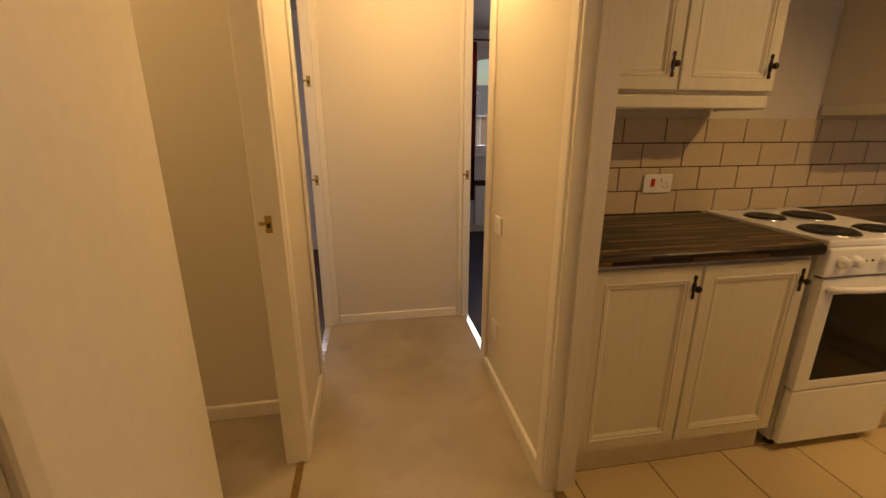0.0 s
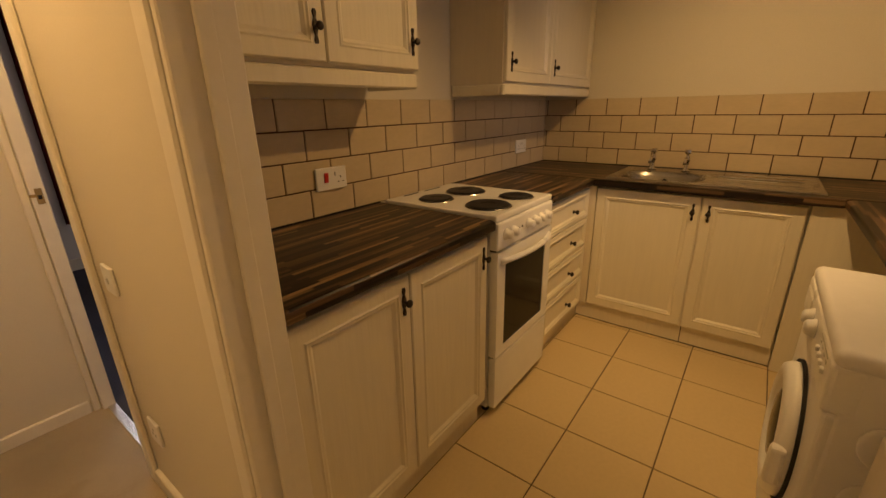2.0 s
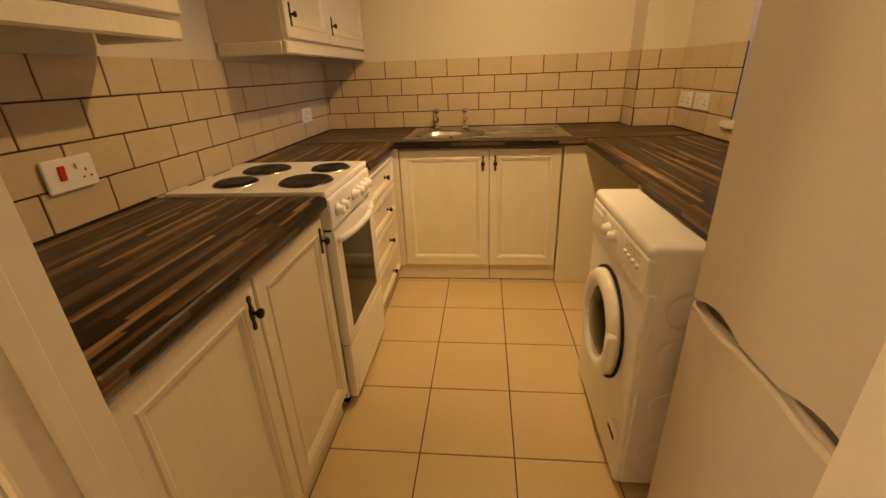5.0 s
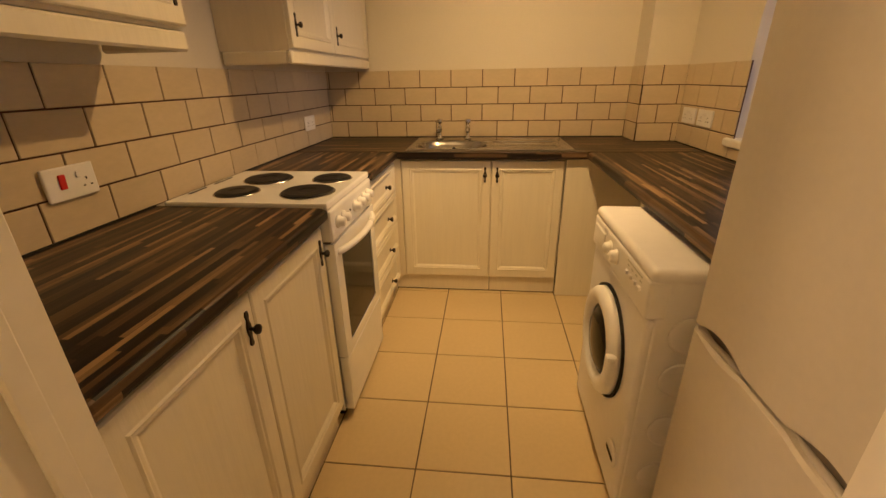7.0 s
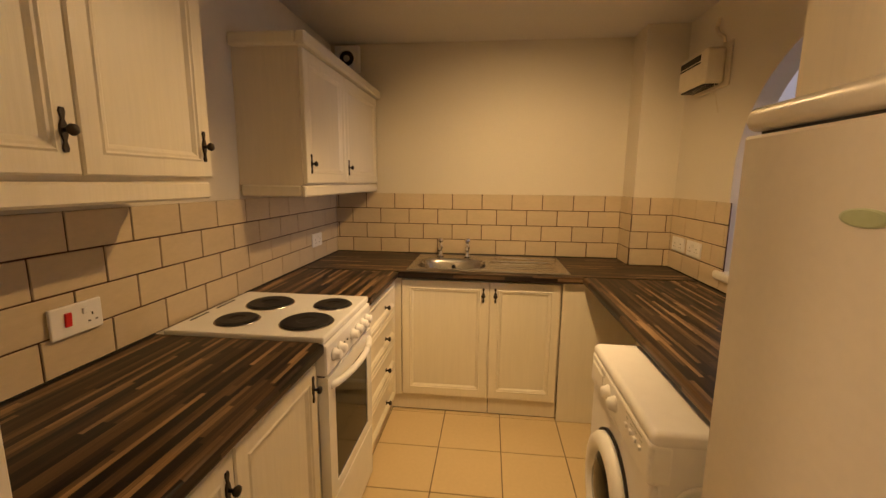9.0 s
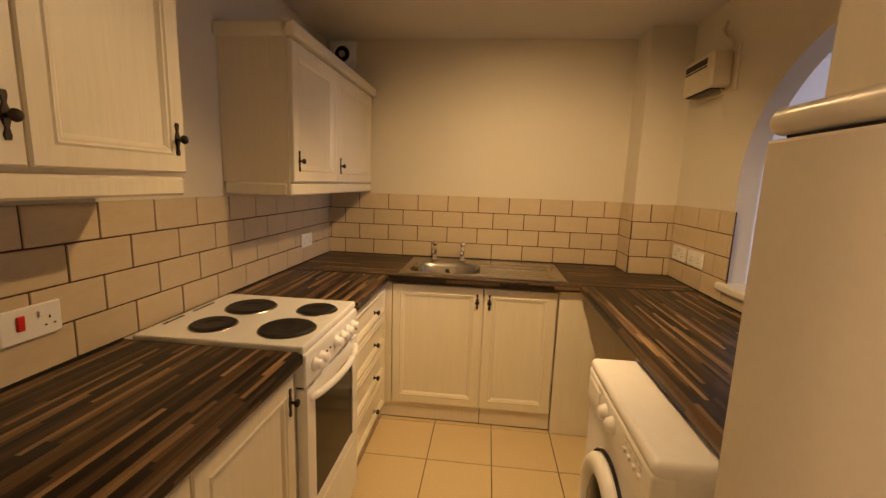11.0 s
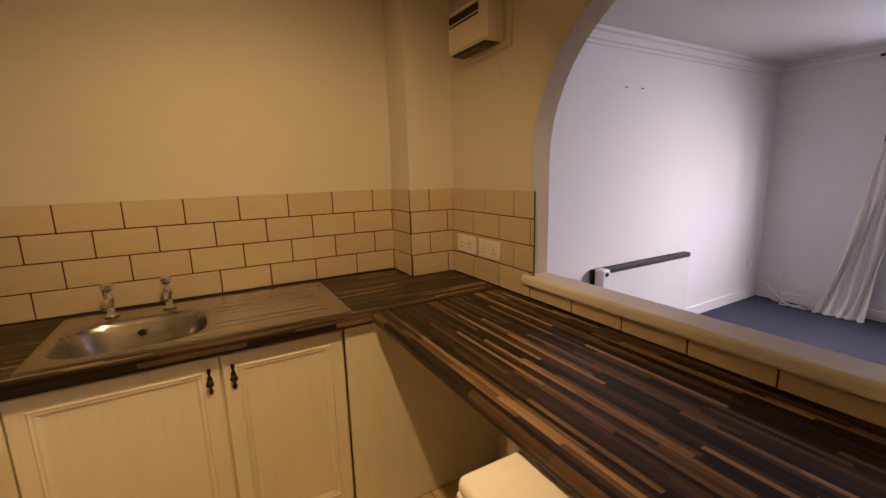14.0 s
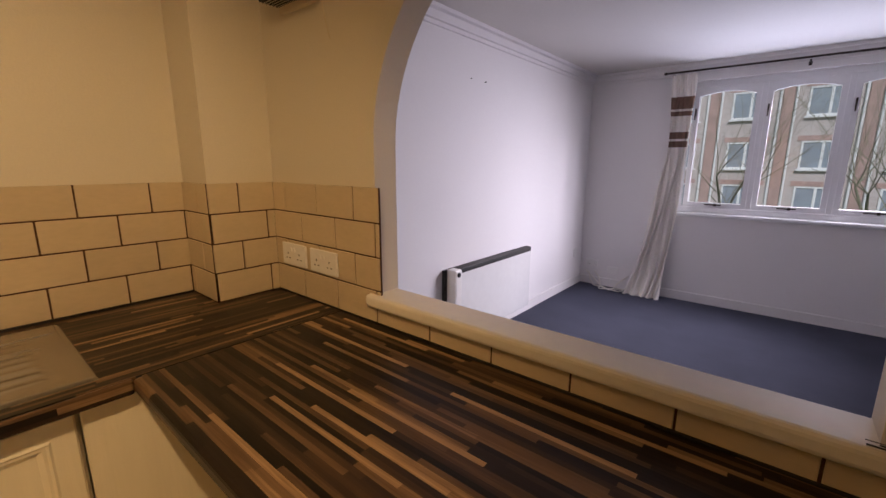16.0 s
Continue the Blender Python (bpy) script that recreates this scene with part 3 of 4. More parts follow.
def sink_top():
    """Rolled rim, oval-cornered bowl and ribbed drainer, as one pressed sheet."""
    bm = bmesh.new()
    cx, cy, a, b = 3.272, 1.287, 0.168, 0.212
    x0, x1, y0, y1 = 3.05, 3.575, 0.575, 1.545
    ny, nx = 110, 56
    grid = []
    for j in range(ny + 1):
        row = []
        for i in range(nx + 1):
            x, y = x0 + (x1 - x0) * i / nx, y0 + (y1 - y0) * j / ny
            q = (abs((x - cx) / a) ** 3.2 + abs((y - cy) / b) ** 3.2) ** (1 / 3.2)
            z = 0.905
            edge = min(x - x0, x1 - x, y - y0, y1 - y)
            z += 0.004 * max(0.0, 1 - abs(edge - 0.012) / 0.012)
            if edge < 0.002:
                z = 0.9005
            if q < 1.06:
                k = min(1.0, max(0.0, (1.06 - q) / 0.30))
                z -= 0.145 * (k * k * (3 - 2 * k))
            elif 0.64 < y < 1.06 and 3.12 < x < 3.47:
                z -= 0.003
                z += 0.0075 * max(0.0, math.sin((x - 3.12) / 0.35 * math.pi * 14)) * min(1, (1.06 - y) / 0.03, (y - 0.64) / 0.03)
            row.append(bm.verts.new((x, y, z)))
        grid.append(row)
    for j in range(ny):
        for i in range(nx):
            bm.faces.new((grid[j][i], grid[j][i + 1], grid[j + 1][i + 1], grid[j + 1][i]))
    return bm


part("basin_and_drainer", sink_top(), M_steel, sk, smooth=True)
part("drain_hole", lathe(((0.030, 0.0), (0.036, 0.002), (0.030, 0.004), (0.012, 0.001)), 20, Matrix.Translation((3.272, 1.287, 0.762))), M_dark, sk)
part("overflow", lathe(((0.013, 0.0), (0.012, 0.003), (0.004, 0.003)), 16, facing("-x", (3.402, 1.287, 0.855))), M_dark, sk)


def tap(y, label):
    """A pillar tap: flange, body, down-turned spout and a capstan head."""
    t = thing("pillar_tap", (3.515, y, 0.905), label, "tap", "sink taps")
    part("body", lathe(((0.024, 0.0), (0.024, 0.006), (0.013, 0.012), (0.012, 0.052), (0.016, 0.060), (0.016, 0.078), (0.009, 0.090), (0.008, 0.102)), 18, Matrix.Translation((3.515, y, 0.906))), M_chrome, t, smooth=True)
    part("spout", tube([(3.515, y, 0.962), (3.49, y, 0.978), (3.455, y, 0.982), (3.43, y, 0.975), (3.42, y, 0.955)], 0.0085, 12), M_chrome, t, smooth=True)
    head = lathe(((0.008, 0.0), (0.019, 0.004), (0.022, 0.012), (0.019, 0.026), (0.012, 0.030), (0.003, 0.032)), 8, Matrix.Translation((3.515, y, 1.006)))
    part("head", head, M_chrome, t)
    return t


tap(1.387, "chrome pillar tap at the back of the sink")
tap(1.198, "chrome pillar tap at the back of the sink")

# ---- cooker ----
CX0, CX1, CY0, CY1 = 1.905, 2.417, 1.575, 2.150
ck = thing("cooker", (2.25, 1.87, 0), "white freestanding electric cooker with four black plates", "cooker")
part("body", boxes((CX0 + 0.006, CX1 - 0.006, CY0 + 0.045, CY1, 0.03, 0.868), bevel=0.004), M_enamel, ck)
part("hob_top", box(CX0, CX1, CY0 + 0.012, CY1 + 0.012, 0.885, 0.912, 0.007, 2), M_enamel, ck)
part("hob_gap", box(CX0 + 0.012, CX1 - 0.012, CY0 + 0.03, CY1, 0.868, 0.885), M_dark, ck)
for px, py, pr in ((2.046, 1.708, 0.092), (2.264, 1.694, 0.074), (2.034, 1.970, 0.074), (2.245, 1.956, 0.091)):
    pl_ = part("hotplate", lathe(((pr, 0.0), (pr, 0.006), (pr - 0.008, 0.010), (pr * 0.42, 0.0085), (pr * 0.3, 0.006), (0.004, 0.006)), 40, Matrix.Translation((px, py, 0.913))), M_hob, ck, "black cast hotplate")
    part("rim", lathe(((pr + 0.001, 0.0), (pr + 0.006, 0.001), (pr + 0.004, 0.0035), (pr + 0.001, 0.0035)), 40, Matrix.Translation((px, py, 0.912))), M_steel, pl_)
part("vent_slot", boxes((CX0 + 0.10, CX0 + 0.2, CY1 - 0.018, CY1 - 0.010, 0.9121, 0.9135), (CX0 + 0.25, CX0 + 0.37, CY1 - 0.018, CY1 - 0.010, 0.9121, 0.9135)), M_dark, ck)
cp = part("control_panel", box(CX0 + 0.002, CX1 - 0.002, CY0 + 0.004, CY0 + 0.05, 0.772, 0.884, 0.009, 2), M_enamel, ck)
for kx in (1.965, 2.021, 2.158, 2.218, 2.278, 2.338):
    m = facing("-y", (kx, CY0 + 0.004, 0.832))
    k = part("knob", lathe(((0.023, 0.0), (0.0225, 0.008), (0.018, 0.011), (0.0165, 0.026), (0.013, 0.029), (0.003, 0.030)), 22, m), M_plastic, cp, smooth=True)
for bx in (2.073, 2.103):
    part("indicator", lathe(((0.004, 0), (0.004, 0.003), (0.001, 0.004)), 10, facing("-y", (bx, CY0 + 0.004, 0.832))), M_dark, cp)
for g0, g1 in ((0.766, 0.772), (0.292, 0.300)):
    part("gap", boxes((CX0 + 0.012, CX1 - 0.012, CY0 + 0.02, CY0 + 0.045, g0, g1)), M_dark, ck)
od = part("oven_door", boxes((CX0 + 0.004, CX0 + 0.066, CY0 + 0.004, CY0 + 0.04, 0.30, 0.766), (CX1 - 0.066, CX1 - 0.004, CY0 + 0.004, CY0 + 0.04, 0.30, 0.766), (CX0 + 0.066, CX1 - 0.066, CY0 + 0.004, CY0 + 0.04, 0.30, 0.338), (CX0 + 0.066, CX1 - 0.066, CY0 + 0.004, CY0 + 0.04, 0.705, 0.766)), M_enamel, ck)
part("oven_glass", box(CX0 + 0.064, CX1 - 0.064, CY0 + 0.008, CY0 + 0.03, 0.336, 0.707), M_glass_dark, od, "dark oven window glass")


def bow_handle(x0, x1, y, z, bow, r):
    pts = []
    for i in range(17):
        s = i / 16
        pts.append((x0 + (x1 - x0) * s, y - bow * math.sin(math.pi * s) ** 0.7, z))
    return tube(pts, r, 10)


part("door_handle", bow_handle(CX0 + 0.03, CX1 - 0.03, CY0 + 0.006, 0.728, 0.038, 0.0125), M_plastic, od, "white bowed handle", smooth=True)
part("drawer_front", box(CX0 + 0.004, CX1 - 0.004, CY0 + 0.004, CY0 + 0.04, 0.045, 0.292, 0.006, 2), M_enamel, ck)
for fx in (CX0 + 0.04, CX1 - 0.04):
    for fy in (CY0 + 0.07, CY1 - 0.05):
        part("foot", rod((fx, fy, 0.0), (fx, fy, 0.035), 0.018), M_rubber, ck)

# ---- wall cabinets ----
W1F, W2F = 1.908, 1.865
wc1 = thing("wall_cabinet", (1.5, 2.05, 1.37), "cream limed-wood wall cabinet with panelled doors", "cabinet", "kitchen wall cabinets")
part("body", boxes((1.01, 1.868, W1F + 0.022, YN - 0.002, 1.42, 2.08)), M_cab_flat, wc1)
part("light_rail", boxes((1.01, 1.875, W1F + 0.012, W1F + 0.034, 1.366, 1.417), (1.855, 1.875, W1F + 0.035, YN - 0.012, 1.366, 1.417), bevel=0.006), M_cab, wc1)
part("top_cornice", boxes((1.01, 1.898, W1F - 0.022, W1F + 0.02, 2.08, 2.125), (1.853, 1.898, W1F + 0.021, YN - 0.002, 2.08, 2.125), bevel=0.008), M_cab, wc1)
for a0, a1, hx in ((1.015, 1.455, 1.424), (1.460, 1.871, 1.840)):
    dd = panel_door(wc1, "-y", a0, a1, 1.43, 2.075, W1F)
    iron_handle(dd, "-y", (hx, W1F, 1.52))

wc2 = thing("wall_cabinet", (3.0, 2.03, 1.33), "cream limed-wood wall cabinet in the corner with two panelled doors", "cabinet", "kitchen wall cabinets")
WX0, WX1 = 2.452, XE - 0.005
part("body", boxes((WX0, WX1, W2F + 0.022, YN - 0.002, 1.402, 1.99)), M_cab_flat, wc2)
part("light_rail", boxes((WX0 - 0.006, WX1, W2F + 0.006, W2F + 0.03, 1.350, 1.401), (WX0 - 0.006, WX0 + 0.018, W2F + 0.031, YN - 0.012, 1.350, 1.401), bevel=0.006), M_cab, wc2)
part("top_cornice", boxes((WX0 - 0.03, WX1, W2F - 0.028, W2F + 0.02, 1.99, 2.045), (WX0 - 0.03, WX0 + 0.02, W2F + 0.021, YN - 0.002, 1.99, 2.045), bevel=0.009), M_cab, wc2)
for a0, a1, hx in ((2.456, 2.955, 2.502), (2.96, 3.625, 3.01)):
    dd = panel_door(wc2, "-y", a0, a1, 1.41, 1.985, W2F)
    iron_handle(dd, "-y", (hx, W2F, 1.498))

wc3 = thing("wall_cabinet", (1.33, 0.2, 1.6), "cream cabinet over the fridge, in shade", "cabinet", "kitchen wall cabinets")
part("body", boxes((1.007, 1.50, YS + 0.002, 0.50, 1.567, 2.25)), M_cab_flat, wc3)
part("door", box(1.01, 1.498, 0.502, 0.52, 1.57, 2.24, 0.002), M_cab_flat, wc3)

# ---- fridge freezer ----
fr = thing("fridge_freezer", (1.34, 0.28, 0), "cream-white fridge freezer with recessed grip handles", "fridge")
FX0, FX1, FF = 1.012, 1.505, 0.592
part("body", box(FX0 + 0.004, FX1 - 0.004, YS + 0.03, FF - 0.058, 0.04, 1.49, 0.005), M_fridge, fr)
part("kick_plate", box(FX0 + 0.01, FX1 - 0.01, FF - 0.09, FF - 0.06, 0.0, 0.05), M_dark, fr)
part("top_lid", box(FX0, FX1 + 0.004, YS + 0.03, FF + 0.004, 1.518, 1.562, 0.020, 6), M_fridge, fr, smooth=True)
part("lid_gap", box(FX0 + 0.01, FX1 - 0.03, YS + 0.05, FF - 0.012, 1.49, 1.518), M_dark, fr)


def bowed_door(x0, x1, z0, z1, sag, top):
    """A fridge door whose grip edge dips in a shallow curve between its corners."""
    bm = bmesh.new()
    n = 28
    lo, hi = [], []
    for y in (FF - 0.055, FF - 0.006, FF):
        ins = 0.006 if y == FF else 0.0
        a, b = [], []
        for i in range(n + 1):
            s = i / n
            x = x0 + ins + (x1 - x0 - 2 * ins) * s
            dip = sag * max(math.sin(math.pi * min(1, max(0, (s - c) / 0.34))) ** 0.8 for c in (0.03, 0.63)) if y > FF - 0.05 else 0.0
            a.append(bm.verts.new((x, y, z0 + ins + (dip if not top else 0))))
            b.append(bm.verts.new((x, y, z1 - ins - (dip if top else 0))))
        lo.append(a)
        hi.append(b)
    for p, q in ((0, 1), (1, 2)):
        for i in range(n):
            bm.faces.new((lo[p][i], lo[p][i + 1], lo[q][i + 1], lo[q][i]))
            bm.faces.new((hi[p][i], hi[p][i + 1], hi[q][i + 1], hi[q][i]))
        bm.faces.new((lo[p][0], lo[q][0], hi[q][0], hi[p][0]))
        bm.faces.new((lo[p][n], lo[q][n], hi[q][n], hi[p][n]))
    for i in range(n):
        bm.faces.new((lo[2][i], lo[2][i + 1], hi[2][i + 1], hi[2][i]))
        bm.faces.new((lo[0][i], lo[0][i + 1], hi[0][i + 1], hi[0][i]))
    bmesh.ops.recalc_face_normals(bm, faces=bm.faces)
    return bm


fd = part("fridge_door", bowed_door(FX0, FX1, 0.762, 1.512, 0.021, False), M_fridge, fr)
zd = part("freezer_door", bowed_door(FX0, FX1, 0.06, 0.755, 0.012, True), M_fridge, fr)
part("grip", bow_handle(FX0 + 0.02, FX1 - 0.015, FF - 0.008, 0.748, 0.014, 0.007), M_fridge, zd, smooth=True)
part("grip_recess", box(FX0 + 0.01, FX1 - 0.01, FF - 0.052, FF - 0.022, 0.74, 0.80), M_recess, zd, "dull grey grip recess")
badge = lathe(((0.025, 0.0), (0.025, 0.002), (0.021, 0.004), (0.002, 0.0045)), 24, facing("+y", (0, 0, 0)) @ Matrix.Diagonal((1.5, 0.5, 1, 1)))
bmesh.ops.translate(badge, verts=badge.verts, vec=(1.228, FF, 1.385))
part("badge", badge, M_green, fd, "small pale green oval badge")

# ---- washing machine ----
wm = thing("washing_machine", (1.92, 0.36, 0), "white front-loading washing machine with a round door", "washing machine")
A0, A1, WF = 1.60, 2.165, 0.655
part("body", box(A0 + 0.002, A1 - 0.002, 0.09, WF - 0.02, 0.02, 0.82, 0.008, 2), M_washer, wm)
part("front_panel", box(A0 + 0.004, A1 - 0.004, WF - 0.03, WF - 0.004, 0.02, 0.70, 0.010, 3), M_washer, wm)
part("top_lid", box(A0 - 0.002, A1 + 0.002, 0.085, WF + 0.004, 0.802, 0.844, 0.019, 5), M_washer, wm, smooth=True)
cpan = part("control_panel", box(A0, A1, WF - 0.05, WF + 0.006, 0.703, 0.812, 0.010, 3), M_plastic, wm)
part("soap_drawer", box(2.005, 2.145, WF - 0.01, WF + 0.009, 0.722, 0.792, 0.009, 2), M_plastic, cpan)
for kx in (1.945, 1.875):
    part("dial", lathe(((0.025, 0), (0.024, 0.005), (0.021, 0.009), (0.019, 0.018), (0.013, 0.023), (0.002, 0.024)), 26, facing("+y", (kx, WF + 0.006, 0.763))), M_plastic, cpan, smooth=True)
for i in range(4):
    part("button", box(1.655 + i * 0.034, 1.671 + i * 0.034, WF + 0.004, WF + 0.013, 0.758, 0.770, 0.002), M_plastic, cpan)
    part("marking", box(1.655 + i * 0.034, 1.669 + i * 0.034, WF + 0.006, WF + 0.0068, 0.782, 0.787), M_silver, cpan)
part("marking", box(1.655, 1.775, WF + 0.006, WF + 0.0068, 0.796, 0.800), M_silver, cpan)
DC = (1.885, WF - 0.004, 0.455)
ring = part("door_ring", lathe(((0.182, 0.0), (0.182, 0.020), (0.172, 0.036), (0.150, 0.042), (0.128, 0.036), (0.122, 0.012)), 48, facing("+y", DC)), M_plastic, wm, smooth=True)
part("door_seal", lathe(((0.192, 0.0), (0.192, 0.008), (0.184, 0.008), (0.184, 0.0)), 48, facing("+y", DC)), M_dark, wm)
part("door_glass", lathe(((0.126, 0.013), (0.118, 0.022), (0.085, 0.036), (0.03, 0.042), (0.002, 0.043)), 40, facing("+y", DC)), M_glass_dark, ring, "dark bowl-shaped door glass", smooth=True)
part("door_catch", box(1.697, 1.73, WF + 0.012, WF + 0.046, 0.40, 0.51, 0.01, 2), M_plastic, ring)
part("filter_cap", lathe(((0.043, 0.0), (0.043, 0.006), (0.036, 0.009), (0.002, 0.009)), 28, facing("+y", (1.665, WF - 0.004, 0.175))), M_plastic, wm)
part("filter_slot", box(1.633, 1.697, WF + 0.0045, WF + 0.0062, 0.168, 0.182), M_dark, wm)
for sy in (0.2, 0.34, 0.48):
    for sz in (0.16, 0.34, 0.52, 0.66):
        part("side_dimple", lathe(((0.055, 0.0), (0.052, 0.003), (0.045, 0.0035), (0.002, 0.0025)), 24, facing("-x", (A0, sy + 0.06, sz))), M_washer, wm, smooth=True)
for fx in (A0 + 0.05, A1 - 0.05):
    part("foot", rod((fx, WF - 0.1, 0.0), (fx, WF - 0.1, 0.025), 0.02), M_rubber, wm)
    part("foot", rod((fx, 0.16, 0.0), (fx, 0.16, 0.025), 0.02), M_rubber, wm)

# ---- sockets, switches ----
def socket(name, d, at, w, h, label, cat, holes=(), switches=(), thick=0.010, group="", parent_mat=None):
    """A moulded wall plate with its rockers and pin holes; offsets are in metres from the plate's middle."""
    m = facing(d, at)
    base = thing(name, at, label, cat, group)
    own = box(-w / 2, w / 2, -h / 2, h / 2, 0, thick, 0.004, 2)
    bmesh.ops.transform(own, matrix=m, verts=own.verts)
    part("plate", own, parent_mat or M_plastic, base)
    for sx, sy, sw, sh, mat in switches:
        own = box(sx - sw / 2, sx + sw / 2, sy - sh / 2, sy + sh / 2, thick - 0.001, thick + 0.005, 0.0015)
        bmesh.ops.transform(own, matrix=m @ Matrix.Rotation(radians(4), 4, "X"), verts=own.verts)
        part("rocker", own, mat, base)
    for hx, hy in holes:
        for ox, oy, ow, oh in ((0, 0.011, 0.004, 0.008), (-0.011, -0.008, 0.0065, 0.004), (0.011, -0.008, 0.0065, 0.004)):
            own = box(hx + ox - ow / 2, hx + ox + ow / 2, hy + oy - oh / 2, hy + oy + oh / 2, thick, thick + 0.0006)
            bmesh.ops.transform(own, matrix=m, verts=own.verts)
            part("pin_hole", own, M_dark, base)
    return base


socket("cooker_switch", "-y", (1.630, YN - 0.012, 1.045), 0.146, 0.086, "white cooker control unit with a red switch and socket", "switch", holes=((0.042, -0.008),), switches=((-0.028, 0.006, 0.018, 0.038, M_red), (0.018, 0.018, 0.011, 0.016, M_plastic)))
socket("double_socket", "-y", (3.24, YN - 0.012, 1.04), 0.146, 0.086, "white double wall socket over the worktop", "socket", holes=((-0.036, -0.008), (0.036, -0.008)), switches=((-0.010, 0.02, 0.010, 0.016, M_plastic), (0.010, 0.02, 0.010, 0.016, M_plastic)), group="wall sockets")
for sx in (3.268, 3.078):
    socket("double_socket", "+y", (sx, YS + 0.012, 1.065), 0.160, 0.086, "white double wall socket beside the hatch", "socket", holes=((-0.038, -0.008), (0.038, -0.008)), switches=((-0.010, 0.02, 0.010, 0.016, M_plastic), (0.010, 0.02, 0.010, 0.016, M_plastic)), group="wall sockets")
socket("light_switch", "-x", (0.8995, 2.268, 0.85), 0.086, 0.086, "white light switch on the hall wall", "switch", switches=((0, 0, 0.012, 0.02, M_plastic),))
socket("wall_socket", "-x", (0.8995, 2.268, 0.31), 0.086, 0.086, "white single socket on the hall wall", "socket", holes=((0, 0),), group="wall sockets")
socket("brass_switch", "+y", (1.60, YS + 0.0005, 1.07), 0.088, 0.088, "brass light switch beside the hatch", "switch", switches=((0, 0, 0.014, 0.022, M_dark),), parent_mat=M_brass)
socket("living_room_socket", "+y", (3.55, LY + 0.0005, 0.255), 0.14, 0.086, "white double socket by the curtain", "socket", holes=((-0.036, -0.008), (0.036, -0.008)), group="wall sockets")
socket("living_room_socket", "+y", (3.30, LY + 0.0005, 0.195), 0.12, 0.086, "white aerial socket by the curtain", "socket", group="wall sockets")
socket("living_room_socket", "-x", (LX - 0.0005, -3.90, 0.39), 0.086, 0.086, "white fused outlet by the heater", "socket", group="wall sockets")

# ---- fan heater, extractor ----
fh = thing("fan_heater", (3.11, YS, 1.9), "yellowed white downflow fan heater with slotted grilles", "heater")
part("casing", boxes((2.962, 3.252, YS + 0.012, 0.012, 1.925, 2.095), bevel=0.012), M_old_plastic, fh)
part("back_plate", box(2.935, 3.27, YS, YS + 0.012, 1.905, 2.12, 0.004), M_old_plastic, fh)
for z0, z1 in ((2.028, 2.036), (2.042, 2.072)):
    part("slot", box(3.01, 3.232, 0.011, 0.0135, z0, z1), M_dark, fh)
part("grille", box(2.985, 3.235, YS + 0.03, 0.0, 1.919, 1.925), M_dark, fh)
part("grille_bar", boxes(*[(2.985, 3.235, -0.063 + 0.012 * i, -0.059 + 0.012 * i, 1.916, 1.9195) for i in range(5)]), M_steel, fh)
part("pull_cord", tube([(2.98, -0.05, 1.925), (2.978, -0.06, 1.87), (2.98, -0.072, 1.82), (2.975, -0.08, 1.78)], 0.0012, 5), M_old_plastic, fh)
part("feed_cable", tube([(3.0, YS + 0.01, 2.12), (3.01, YS + 0.014, 2.15), (3.06, YS + 0.016, 2.18), (3.09, YS + 0.016, 2.22), (3.07, YS + 0.014, 2.26)], 0.009, 8), M_old_plastic, fh)

ef = thing("extractor_fan", (XE, 2.06, 2.25), "white round-mouthed extractor fan high on the wall", "fan")
part("casing", box(XE - 0.045, XE, 1.975, 2.15, 2.17, 2.342, 0.008, 2), M_plastic, ef)
part("mouth_ring", lathe(((0.066, 0.0), (0.066, 0.008), (0.056, 0.012), (0.050, 0.004)), 30, facing("-x", (XE - 0.045, 2.062, 2.256))), M_plastic, ef)
part("mouth", lathe(((0.050, 0.0045), (0.048, 0.006), (0.02, 0.0061), (0.002, 0.0061)), 30, facing("-x", (XE - 0.045, 2.062, 2.256))), M_dark, ef)
part("hub", lathe(((0.022, 0.0), (0.020, 0.008), (0.002, 0.010)), 20, facing("-x", (XE - 0.051, 2.062, 2.256))), M_old_plastic, ef)

# hatch sill
solo("hatch_sill", box(1.52, 2.845, YS - 0.093, YS + 0.03, 0.957, 0.998, 0.012, 3), M_gloss, "thick cream gloss sill of the serving hatch", "sill")
strip = thing("label_strip", (1.62, YS + 0.012, 0.999), "black and white printed strip lying on the sill", "strip")
part("backing", box(1.53, 1.70, YS + 0.004, YS + 0.022, 0.9985, 1.001), M_plastic, strip)
part("printed_bar", boxes((1.53, 1.70, YS + 0.017, YS + 0.022, 1.001, 1.0015), (1.53, 1.70, YS + 0.004, YS + 0.006, 1.001, 1.0015), (1.655, 1.685, YS + 0.009, YS + 0.014, 1.001, 1.0015)), M_dark, strip)

# ceiling lamps
def ceiling_lamp(x, y, label):
    c = thing("ceiling_lamp", (x, y, CEIL), label, "lamp", "ceiling lamps")
    part("rose", lathe(((0.05, 0.0), (0.05, -0.012), (0.02, -0.03), (0.012, -0.06)), 24, Matrix.Translation((x, y, CEIL))), M_plastic, c)
    part("bulb", lathe(((0.012, 0.0), (0.016, -0.012), (0.024, -0.03), (0.018, -0.045), (0.002, -0.05)), 18, Matrix.Translation((x, y, CEIL - 0.045))), M_bulb, c, smooth=True)
    return c




